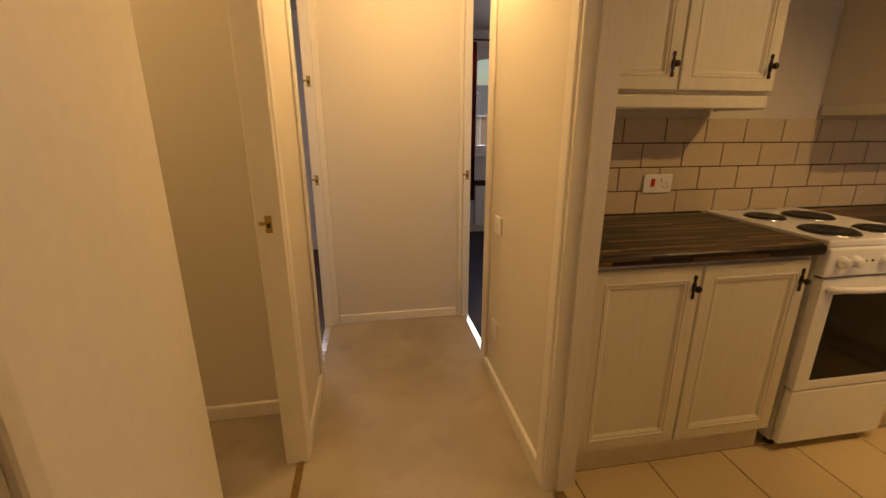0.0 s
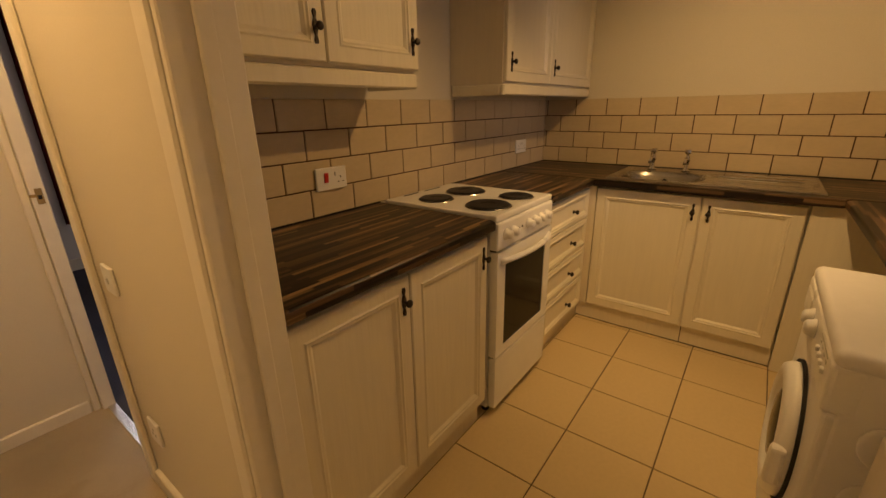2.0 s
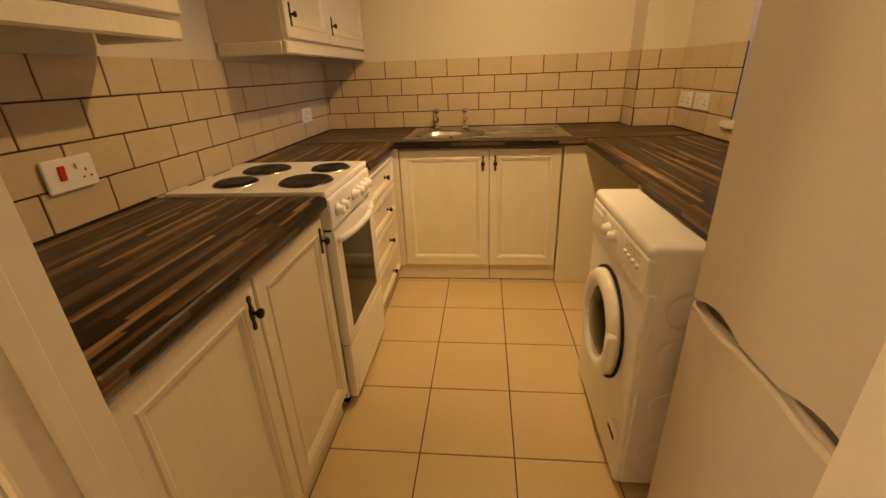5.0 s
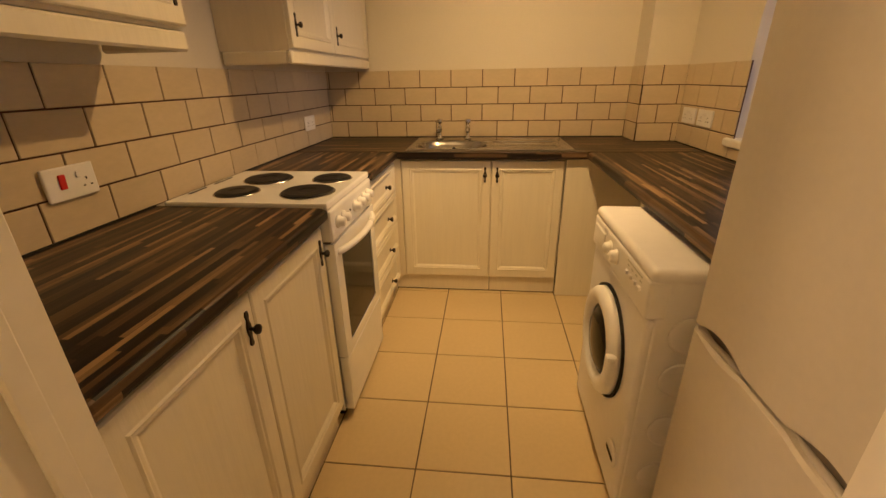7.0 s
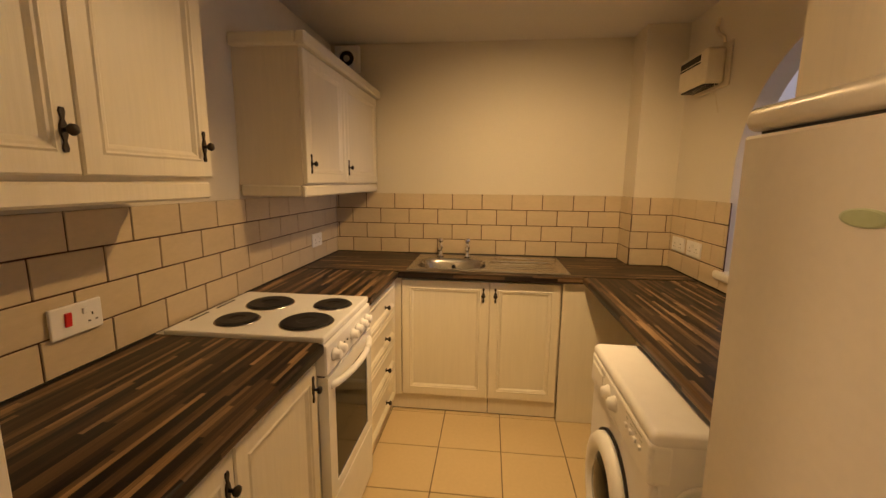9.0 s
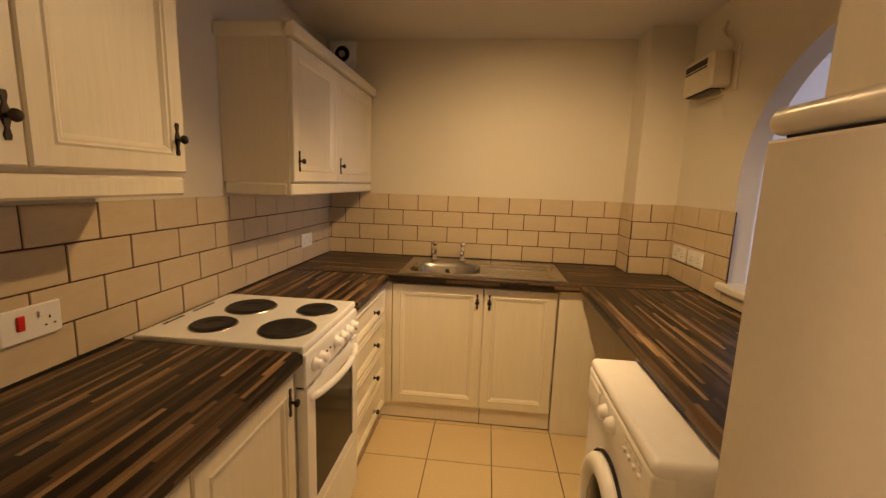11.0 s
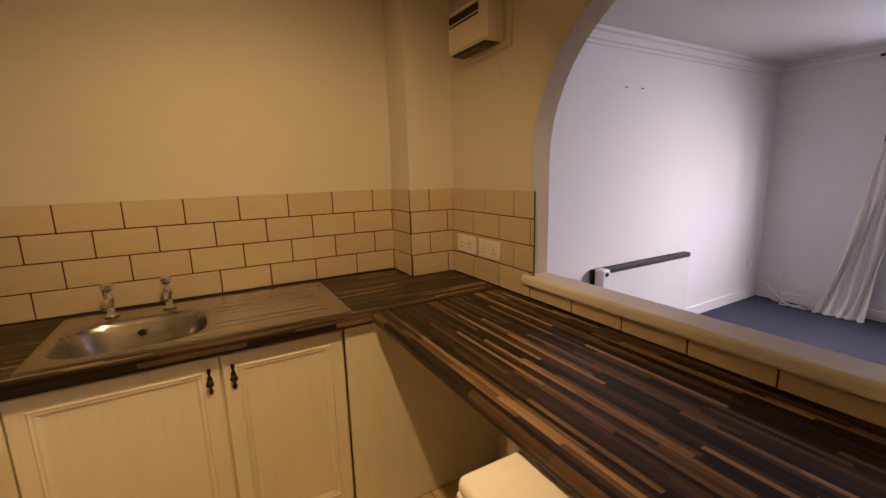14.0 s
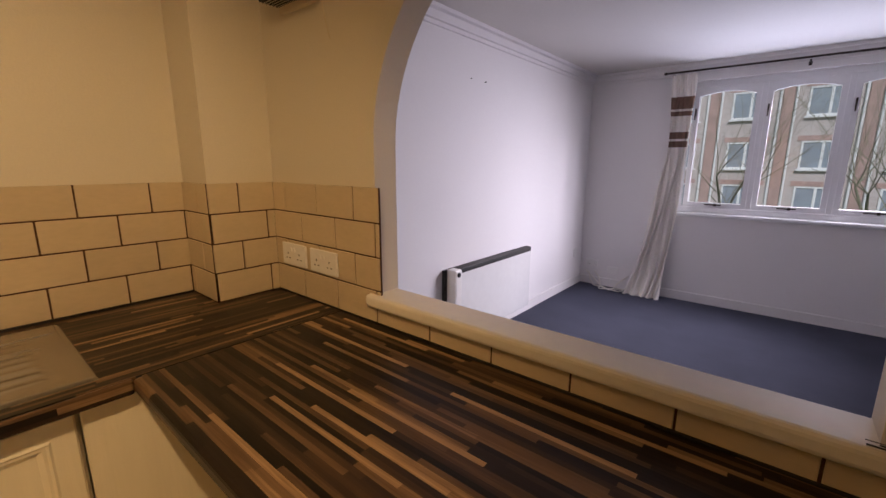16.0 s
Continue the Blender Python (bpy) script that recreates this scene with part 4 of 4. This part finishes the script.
def spot_bar():
    """A ceiling bar with two swivelling spot heads."""
    c = thing("spot_bar", (2.26, 0.94, CEIL), "white two-headed ceiling spotlight bar with warm bulbs", "lamp")
    part("bar", box(2.02, 2.50, 0.915, 0.965, CEIL - 0.03, CEIL, 0.008, 2), M_plastic, c)
    for at, to in (((2.42, 0.94, 2.26), (1.50, 1.50, 0.15)), ((2.07, 0.94, 2.26), (3.30, 0.84, 0.80))):
        m = look(at, to)
        head = part("head", lathe(((0.012, 0.045), (0.028, 0.040), (0.034, 0.0), (0.036, -0.03), (0.033, -0.03), (0.030, 0.0)), 24, m), M_plastic, c, smooth=True)
        part("bulb", lathe(((0.029, -0.004), (0.024, -0.014), (0.010, -0.019), (0.001, -0.02)), 18, m), M_bulb, head, smooth=True)
        part("stem", rod((at[0], at[1], CEIL - 0.02), (at[0], at[1], at[2] + 0.02), 0.008), M_plastic, c)
    return c


spot_bar()
ceiling_lamp(0.60, 2.22, "unseen plain white ceiling lamp with a warm bulb")

# assumed fitting, never in view, added to go with the cupboard fill
ceiling_lamp(-0.95, 1.45, "unseen plain white ceiling lamp with a warm bulb")

# ---- hall doors and ironmongery ----
dl = thing("door_1", (-0.05, 0.8, 0), "white flush door ajar into the cupboard", "door", "", "structure")
leaf = box(0, 0.70, -0.04, 0, 0.01, 2.0, 0.002)
bmesh.ops.transform(leaf, matrix=Matrix.Translation((-0.055, 0.79, 0)) @ Matrix.Rotation(radians(102), 4, "Z"), verts=leaf.verts)
part("leaf", leaf, M_gloss, dl)
def strike(name, d, at, label):
    s = thing(name, at, label, "latch plate", "door latch plates")
    own = box(-0.011, 0.011, -0.03, 0.03, 0, 0.002, 0.0005)
    bmesh.ops.transform(own, matrix=facing(d, at), verts=own.verts)
    part("plate", own, M_brass, s)
    own = box(-0.006, 0.006, -0.012, 0.004, 0.002, 0.0026)
    bmesh.ops.transform(own, matrix=facing(d, at), verts=own.verts)
    part("slot", own, M_dark, s)
    own = box(-0.03, -0.011, -0.003, 0.009, 0.0, 0.004, 0.001)
    bmesh.ops.transform(own, matrix=facing(d, at), verts=own.verts)
    part("lip", own, M_brass, s)


strike("latch_plate", "-y", (-0.035, 1.861, 0.985), "brass latch plate on a door lining")
strike("latch_plate", "-y", (-0.018, 3.0695, 0.985), "brass latch plate on a door lining")
strike("latch_plate", "-y", (0.925, 3.0665, 1.0), "brass latch plate on a door lining")
strike("hinge_leaf", "-y", (-0.018, 3.0695, 1.55), "brass hinge leaf on a door lining")

# ---- living room ----
ph = thing("panel_heater", (LX - 0.05, -2.0, 0.3), "slim white wall heater with a black top grille", "heater")
part("casing", box(LX - 0.085, LX - 0.02, -2.645, -1.51, 0.10, 0.635, 0.006, 2), M_enamel, ph)
part("top_grille", box(LX - 0.088, LX - 0.022, -2.65, -1.575, 0.622, 0.665, 0.009, 2), M_rubber, ph, "black top grille")
part("end_cap", box(LX - 0.105, LX - 0.02, -1.575, -1.495, 0.10, 0.662, 0.012, 2), M_plastic, ph)
part("control_knob", lathe(((0.018, 0), (0.017, 0.004), (0.002, 0.005)), 20, facing("-x", (LX - 0.105, -1.535, 0.625))), M_rubber, ph)
part("back_plate", box(LX - 0.02, LX, -2.5, -1.47, 0.12, 0.655), M_rubber, ph)
nail = solo("picture_nail", rod((LX, -1.96, 2.0), (LX - 0.014, -1.96, 2.003), 0.004, seg=8), M_iron, "small dark nail in the wall", "nail")
solo("picture_nail", rod((LX, -1.78, 2.0), (LX - 0.01, -1.78, 2.003), 0.003, seg=8), M_iron, "small dark nail in the wall", "nail")


def window(name, x0, x1, y, z0, z1, cols, label, side, bow=0.035, handles=True):
    """A white window: outer frame, mullions, an arched head bar and a pane in each light. side: +1 looks to +y outside, -1 to -y."""
    w = thing(name, ((x0 + x1) / 2, y, z0), label, "window", "", "structure")
    d = 0.035
    part("window_frame", boxes((x0, x1, y - d, y + d, z0, z0 + 0.055), (x0, x1, y - d, y + d, z1 - 0.055, z1), (x0, x0 + 0.055, y - d, y + d, z0 + 0.055, z1 - 0.055), (x1 - 0.055, x1, y - d, y + d, z0 + 0.055, z1 - 0.055), bevel=0.004), M_upvc, w)
    iw = (x1 - x0 - 0.11) / cols
    for i in range(cols):
        a, b = x0 + 0.055 + i * iw, x0 + 0.055 + (i + 1) * iw
        if i:
            part("mullion", box(a - 0.022, a + 0.022, y - d * 0.9, y + d * 0.9, z0 + 0.05, z1 - 0.05, 0.003), M_upvc, w)
        a, b = a + 0.02, b - 0.02
        bm = boxes((a, b, y - 0.028, y + 0.028, z0 + 0.055, z0 + 0.10), (a, a + 0.042, y - 0.028, y + 0.028, z0 + 0.10, z1 - 0.055), (b - 0.042, b, y - 0.028, y + 0.028, z0 + 0.10, z1 - 0.055))
        n = 14
        for k in range(n):
            s0, s1 = k / n, (k + 1) / n
            za, zb = (z1 - 0.105 - bow * (1 - math.sin(math.pi * s) ** 0.8) for s in (s0, s1))
            xa, xb = a + 0.042 + (b - a - 0.084) * s0, a + 0.042 + (b - a - 0.084) * s1
            v = [bm.verts.new((x, yy, z)) for yy in (y - 0.028, y + 0.028) for x, z in ((xa, za), (xb, zb), (xb, z1 - 0.055), (xa, z1 - 0.055))]
            for f in ((0, 1, 2, 3), (7, 6, 5, 4), (0, 4, 5, 1)):
                bm.faces.new([v[q] for q in f])
        bmesh.ops.recalc_face_normals(bm, faces=bm.faces)
        sash = part("sash", bm, M_upvc, w)
        pane = part("pane", box(a + 0.04, b - 0.04, y - 0.004, y + 0.004, z0 + 0.098, z1 - 0.10), M_pane, sash)
        pane.visible_shadow = False
        if handles:
            part("latch", boxes((b - 0.028, b - 0.014, y - side * 0.03, y - side * 0.044, z1 - 0.32, z1 - 0.25), (b - 0.026, b - 0.016, y - side * 0.044, y - side * 0.055, z1 - 0.36, z1 - 0.30), bevel=0.002), M_iron, sash)
            part("stay", boxes((a + 0.2, a + 0.34, y - side * 0.03, y - side * 0.045, z0 + 0.078, z0 + 0.088), (a + 0.24, a + 0.26, y - side * 0.03, y - side * 0.05, z0 + 0.07, z0 + 0.095)), M_iron, sash)
    return w


w1 = window("window_1", 0.93, 2.76, LY - 0.10, 0.93, 2.20, 3, "white three-light living room window with arched heads", -1)
structure("trim_window_sill", box(0.90, 2.80, LY - 0.14, LY + 0.035, 0.895, 0.928, 0.006, 2), M_upvc, "white window sill board", "sill")
window("window_2", 1.48, 2.90, 5.56, 0.98, 2.18, 2, "white bedroom window", 1, handles=False)
structure("trim_bedroom_sill", box(1.46, 2.92, 5.44, 5.60, 0.945, 0.978, 0.006), M_upvc, "white bedroom window sill", "sill")
window("window_3", -1.43, -0.53, 5.06, 0.93, 2.12, 2, "white far room window", 1, handles=False)
structure("trim_box_room_sill", box(-1.78, -0.76, 4.94, 5.10, 0.895, 0.928, 0.006), M_upvc, "white far room window sill", "sill")

# curtain on its pole
pole = thing("curtain_pole", (1.9, LY + 0.07, 2.27), "thin dark metal curtain pole over the window", "curtain pole")
part("rod", rod((0.75, LY + 0.075, 2.285), (2.93, LY + 0.075, 2.285), 0.009), M_iron, pole)
for bx in (0.9, 1.85, 2.86):
    part("bracket", boxes((bx - 0.006, bx + 0.006, LY, LY + 0.08, 2.255, 2.267), (bx - 0.012, bx + 0.012, LY, LY + 0.006, 2.23, 2.29)), M_iron, pole)
part("finial", lathe(((0.009, 0), (0.014, 0.006), (0.012, 0.02), (0.002, 0.026)), 14, facing("+x", (2.93, LY + 0.075, 2.285))), M_iron, pole)


def curtain_at(s, z):
    """A point of the hanging cloth: s across it, z up. It is gathered at the top, and spreads and trails on the floor."""
    low = max(0.0, 1 - z / 1.5)
    mid = 2.765 + 0.17 * low ** 1.1
    wide = 0.19 + 0.17 * low ** 1.5
    x = mid + (s - 0.5) * wide + 0.012 * math.sin(9 * s + 5 * z)
    fold = math.sin(s * math.pi * 2 * 4.5 + 1.6 * math.sin(z * 1.7)) * (0.013 + 0.020 * low)
    y = LY + 0.075 + fold + 0.10 * max(0.0, 1 - z / 0.35) ** 2 + 0.03 * low
    return (x, y, z)


def cloth(z0, z1, nz, off):
    bm = bmesh.new()
    ns = 60
    rows = []
    for j in range(nz + 1):
        z = z0 + (z1 - z0) * j / nz
        rows.append([[bm.verts.new((x, y + o, zz)) for x, y, zz in (curtain_at(i / ns, z) for i in range(ns + 1))] for o in (off, -off)])
    for p, q in zip(rows, rows[1:]):
        for side in (0, 1):
            for i in range(ns):
                bm.faces.new((p[side][i], p[side][i + 1], q[side][i + 1], q[side][i]))
        for i in (0, ns):
            bm.faces.new((p[0][i], q[0][i], q[1][i], p[1][i]))
    bmesh.ops.recalc_face_normals(bm, faces=bm.faces)
    return bm


cur = thing("curtain", (2.85, LY + 0.1, 0.0), "cream curtain with brown bands, trailing on the carpet", "curtain")
part("cloth", cloth(0.012, 2.262, 90, 0.002), M_curtain, cur, smooth=True)
for z0, z1 in ((1.94, 2.055), (1.875, 1.918), (1.656, 1.722), (1.575, 1.634)):
    part("band", cloth(z0, z1, 6, 0.004), M_band, cur, "brown woven band", smooth=True)
part("hem_fold", tube([(2.83 + 0.036 * i, LY + 0.17 + 0.03 * math.sin(i * 1.7), 0.016) for i in range(9)], 0.014, 8), M_curtain, cur, smooth=True)

cb = thing("loose_cable", (3.4, LY + 0.1, 0.0), "loose white aerial cables coiled on the carpet", "cable")
random.seed(4)
for k in range(3):
    pts = []
    for i in range(26):
        s = i / 25
        pts.append((3.54 - 0.44 * s + 0.05 * math.sin(7 * s + k * 2), LY + 0.05 + 0.10 * math.sin(3.14 * s) + 0.04 * math.cos(9 * s + k), 0.012 + 0.16 * max(0, 1 - s * 4) + (0.15 * max(0, s * 4 - 3) if k == 1 else 0)))
    part("cable", tube(pts, 0.0075, 6), M_curtain, cb, smooth=True)

solo("door_knob", lathe(((0.012, 0), (0.012, 0.03), (0.022, 0.04), (0.024, 0.055), (0.004, 0.062)), 16, facing("+x", (1.62, -0.62, 0.72))), M_iron, "small dark knob seen past the hatch", "knob")

# ---- bedroom glimpse ----
rc = thing("red_curtain", (1.44, 5.42, 0.35), "dark red curtain beside the bedroom window", "curtain")


def red_cloth():
    bm = bmesh.new()
    ns, nz = 40, 6
    g = [[bm.verts.new((1.37 + 0.19 * i / ns, 5.42 + 0.022 * math.sin(i / ns * 28), 0.42 + 1.80 * j / nz)) for i in range(ns + 1)] for j in range(nz + 1)]
    for j in range(nz):
        for i in range(ns):
            bm.faces.new((g[j][i], g[j][i + 1], g[j + 1][i + 1], g[j + 1][i]))
    ext = bmesh.ops.solidify(bm, geom=bm.faces[:], thickness=0.003)
    return bm


part("cloth", red_cloth(), M_red_curtain, rc, smooth=True)
bp_ = thing("bedroom_curtain_pole", (2.2, 5.42, 2.24), "thin dark curtain pole over the bedroom window", "curtain pole")
part("rod", rod((1.3, 5.42, 2.24), (3.1, 5.42, 2.24), 0.009), M_iron, bp_)
part("bracket", box(1.50, 1.515, 5.42, 5.50, 2.225, 2.237), M_iron, bp_)
bl = thing("storage_heater", (2.0, 5.42, 0.1), "low white bedroom heater with a dark grille", "heater")
part("casing", box(1.58, 2.4, 5.40, 5.49, 0.10, 0.60, 0.008, 2), M_plastic, bl)
part("grille", box(1.58, 2.4, 5.395, 5.49, 0.601, 0.66, 0.006), M_rubber, bl)

# ---- outside ----
GZ = -5.6
structure("ground", boxes((-400, 400, -400, 400, GZ - 0.3, GZ)), M_grass, "dull winter lawn", "ground")


def far_window(parent, x, y, z, w, h, out):
    f = part("window", boxes((x - w / 2, x + w / 2, y, y + out * 0.05, z - h / 2, z - h / 2 + 0.09), (x - w / 2, x + w / 2, y, y + out * 0.05, z + h / 2 - 0.09, z + h / 2), (x - w / 2, x - w / 2 + 0.09, y, y + out * 0.05, z - h / 2 + 0.09, z + h / 2 - 0.09), (x + w / 2 - 0.09, x + w / 2, y, y + out * 0.05, z - h / 2 + 0.09, z + h / 2 - 0.09), (x - 0.06, x + 0.06, y, y + out * 0.05, z - h / 2 + 0.09, z + h / 2 - 0.09)), M_upvc, parent)
    part("pane", boxes((x - w / 2 + 0.05, x + w / 2 - 0.05, y - out * 0.06, y + out * 0.02, z - h / 2 + 0.05, z + h / 2 - 0.05)), M_far_glass, f)
    part("sill", boxes((x - w / 2 - 0.08, x + w / 2 + 0.08, y, y + out * 0.12, z - h / 2 - 0.09, z - h / 2)), M_upvc, f)


def block(name, x0, x1, y, depth, roof_z, cols, rows, label):
    """A brick apartment block facing the flat: wall, roof, window bands, downpipes."""
    out = 1 if depth < 0 else -1
    b = thing(name, ((x0 + x1) / 2, y + depth / 2, GZ), label, "building")
    part("wall", boxes((x0, x1, min(y, y + depth), max(y, y + depth), GZ, roof_z)), M_brick, b)
    ov = 0.4
    bm = bmesh.new()
    ya, yb = y + out * ov, y + depth - out * ov
    v = [bm.verts.new(p) for p in ((x0 - ov, ya, roof_z), (x1 + ov, ya, roof_z), (x1 + ov, yb, roof_z), (x0 - ov, yb, roof_z), (x0 - ov, (ya + yb) / 2, roof_z + 3.0), (x1 + ov, (ya + yb) / 2, roof_z + 3.0))]
    for f in ((0, 1, 5, 4), (2, 3, 4, 5), (0, 4, 3), (1, 2, 5), (3, 2, 1, 0)):
        bm.faces.new([v[i] for i in f])
    bmesh.ops.recalc_face_normals(bm, faces=bm.faces)
    part("roof", bm, M_roof, b)
    part("gutter", rod((x0 - ov, y + out * (ov + 0.06), roof_z), (x1 + ov, y + out * (ov + 0.06), roof_z), 0.07, seg=8), M_upvc, b)
    for x in cols:
        for z in rows:
            far_window(b, x, y, z, 1.75, 1.45, out)
            part("lintel", boxes((x - 1.05, x + 1.05, y, y + out * 0.03, z + 0.74, z + 1.0)), M_red_brick, b)
    for a, c in zip(cols, cols[1:]):
        part("downpipe", rod((a + (c - a) * 0.42, y + out * 0.1, GZ), (a + (c - a) * 0.42, y + out * 0.1, roof_z), 0.055, seg=8), M_upvc, b)
        part("downpipe", rod((a + (c - a) * 0.62, y + out * 0.1, GZ), (a + (c - a) * 0.62, y + out * 0.1, roof_z), 0.055, seg=8), M_upvc, b)
        part("brick_pier", boxes((a + (c - a) * 0.45, a + (c - a) * 0.59, y, y + out * 0.06, GZ, roof_z - 0.1)), M_red_brick, b)
    return b


block("apartment_block", -22, 16, -28.5, -10, 6.6, (-15.5, -12.2, -8.9, -5.6, -2.4, 0.85, 4.1, 7.4, 10.7), (-3.2, -0.45, 1.9, 4.6), "buff and red brick apartment block with white windows")
block("terraced_block", -20, 30, 38, 9, 2.2, (-12, -7, -2, 3, 8, 13, 18, 23), (-3.5, -0.6), "far brick terrace with a grey roof")


def bare_tree(base, height, seed, label):
    """A leafless tree: a tapered trunk that forks into ever finer limbs and twigs."""
    rnd = random.Random(seed)
    t = thing("tree", base, label, "tree", "bare trees outside")
    bms = [bmesh.new(), bmesh.new()]

    def taper(bm, a, b, r0, r1, seg):
        d = (b - a).normalized()
        u = d.orthogonal().normalized()
        w = d.cross(u)
        ra = [bm.verts.new(a + (u * math.cos(2 * math.pi * i / seg) + w * math.sin(2 * math.pi * i / seg)) * r0) for i in range(seg)]
        rb = [bm.verts.new(b + (u * math.cos(2 * math.pi * i / seg) + w * math.sin(2 * math.pi * i / seg)) * r1) for i in range(seg)]
        for i in range(seg):
            bm.faces.new((ra[i], ra[(i + 1) % seg], rb[(i + 1) % seg], rb[i]))

    def grow(a, d, length, r, level):
        steps = 3 if level < 3 else 2
        for s in range(steps):
            d = (d + Vector((rnd.uniform(-1, 1), rnd.uniform(-1, 1), rnd.uniform(-0.3, 0.7))) * 0.16).normalized()
            b = a + d * (length / steps)
            r1 = r * (0.80 if level else 0.86)
            taper(bms[0 if level < 2 else 1], a, b, r, r1, 8 if level < 2 else 4)
            a, r = b, r1
            if level >= 1 and level < 5 and rnd.random() < 0.75:
                side = (d + Vector((rnd.uniform(-1, 1), rnd.uniform(-1, 1), rnd.uniform(-0.2, 0.5)))).normalized()
                grow(a, side, length * 0.55, r * 0.5, level + 2)
        if level < 6:
            for k in range(3 if level < 2 else 2):
                side = (d * 0.9 + Vector((rnd.uniform(-1, 1), rnd.uniform(-1, 1), rnd.uniform(-0.1, 0.6))) * 0.75).normalized()
                grow(a, side, length * rnd.uniform(0.66, 0.82), r * 0.68, level + 1)

    grow(Vector(base), Vector((0, 0, 1)), height * 0.27, height * 0.012, 0)
    part("trunk", bms[0], M_bark, t)
    part("crown", bms[1], M_bark, t)
    return t


bare_tree((4.7, -23.5, GZ), 15.0, 3, "bare greenish tree in front of the apartment block")
bare_tree((-0.6, -20.0, GZ), 14.0, 8, "bare tree with spreading twigs before the brick block")
bare_tree((-7.0, -21.0, GZ), 13.0, 12, "bare tree with spreading twigs before the brick block")

# ---- wall tiles and floor tiles ----
COURSES = ((0.9035, 1.0075), (1.0125, 1.1165), (1.1215, 1.2255), (1.2305, 1.3365))
TMESH = {}


def tile_mesh(w, d, h, mat, key, bev=0.0016):
    k = (key, round(w, 4), round(d, 4), round(h, 4))
    if k not in TMESH:
        bm = box(-w / 2, w / 2, -d / 2, d / 2, -h / 2, h / 2)
        bmesh.ops.bevel(bm, geom=bm.edges[:], offset=bev, segments=1, affect="EDGES")
        me = bpy.data.meshes.new("tile")
        bm.to_mesh(me)
        bm.free()
        me.materials.append(mat)
        TMESH[k] = me
    return TMESH[k]


def tile_at(parent, me, at):
    ob = new("tile", me)
    ob.parent = parent
    ob.location = at
    ob.rotation_euler = (random.uniform(-0.004, 0.004), random.uniform(-0.004, 0.004), random.uniform(-0.004, 0.004))
    return ob


def tiled(name, d, a0, a1, plane, joint, label, courses=COURSES, pitch=0.2088):
    """A run of wall tiles in half bond; joint is a joint's place in the top course."""
    z0, z1 = courses[0][0] - 0.003, courses[-1][1]
    t = 0.005
    if d in ("-y", "+y"):
        s = -1 if d == "-y" else 1
        bm = boxes((a0, a1, min(plane, plane + s * t), max(plane, plane + s * t), z0, z1))
    else:
        s = -1
        bm = boxes((plane - t, plane, a0, a1, z0, z1))
    back = structure(name, bm, M_wall_grout, label, "wall tiles")
    for i, (c0, c1) in enumerate(reversed(courses)):
        start = joint + (pitch / 2 if i % 2 else 0)
        k = math.floor((a0 - start) / pitch)
        while start + k * pitch < a1 - 0.004:
            p, q = max(a0, start + k * pitch) + 0.0027, min(a1, start + (k + 1) * pitch) - 0.0027
            k += 1
            if q - p < 0.008:
                continue
            mid, zc = (p + q) / 2, (c0 + c1) / 2
            jit = random.uniform(0, 0.0008)
            if d in ("-y", "+y"):
                tile_at(back, tile_mesh(q - p, 0.006, c1 - c0, M_wall_tile, "y"), (mid, plane + s * (t + 0.0005 + jit), zc))
            else:
                tile_at(back, tile_mesh(0.006, q - p, c1 - c0, M_wall_tile, "x"), (plane - t - 0.0005 - jit, mid, zc))
    return back


random.seed(7)
tiled("trim_tiles_north", "-y", 1.01, XE - 0.006, YN, 1.85, "beige glazed wall tiles over the cooker")
tiled("trim_tiles_east", "-x", 0.148, YN - 0.006, XE, 0.262, "beige glazed wall tiles over the sink", pitch=0.2115)
tiled("trim_tiles_boxing_side", "+y", 3.415, XE - 0.006, 0.147, 3.50, "beige glazed tiles on the boxed-in corner")
tiled("trim_tiles_boxing_front", "-x", YS + 0.006, 0.154, 3.42, 0.045, "beige glazed tiles on the boxed-in corner")
tiled("trim_tiles_south", "+y", 2.790, 3.415, YS, 2.914, "beige glazed wall tiles beside the hatch", pitch=0.206)
tiled("trim_tiles_under_sill", "+y", 1.55, 2.80, YS, 1.739, "cut beige wall tiles under the hatch sill", courses=((0.9035, 0.955),), pitch=0.2115)

structure("trim_sealant_north", boxes((1.01, 1.89, YN - 0.014, YN - 0.009, 0.8995, 0.9055)), M_dark, "dark grimy sealant behind the worktop", "sealant")
structure("trim_sealant_corner", boxes((2.43, XE - 0.014, YN - 0.014, YN - 0.009, 0.8995, 0.9055)), M_dark, "dark grimy sealant behind the worktop", "sealant")
structure("trim_sealant_east", boxes((XE - 0.014, XE - 0.009, 0.158, YN - 0.015, 0.8995, 0.907)), M_dark, "dark grimy sealant behind the sink", "sealant")
structure("trim_sealant_south", boxes((1.56, 3.40, YS + 0.009, YS + 0.014, 0.8995, 0.9055)), M_dark, "dark grimy sealant under the hatch", "sealant")

floor_ob = bpy.data.objects["floor_kitchen"]
PX, PY = 0.333, 0.337
for i in range(-6, 4):
    for j in range(-5, 4):
        xa, xb = max(2.692 + i * PX, 0.958), min(2.692 + (i + 1) * PX, XE)
        ya, yb = max(1.296 + j * PY, YS), min(1.296 + (j + 1) * PY, YN)
        if xb - xa < 0.02 or yb - ya < 0.02:
            continue
        tile_at(floor_ob, tile_mesh(xb - xa - 0.005, yb - ya - 0.005, 0.008, M_floor_tile, "z", 0.0012), ((xa + xb) / 2, (ya + yb) / 2, -0.004)).rotation_euler = (0, 0, random.uniform(-0.0015, 0.0015))
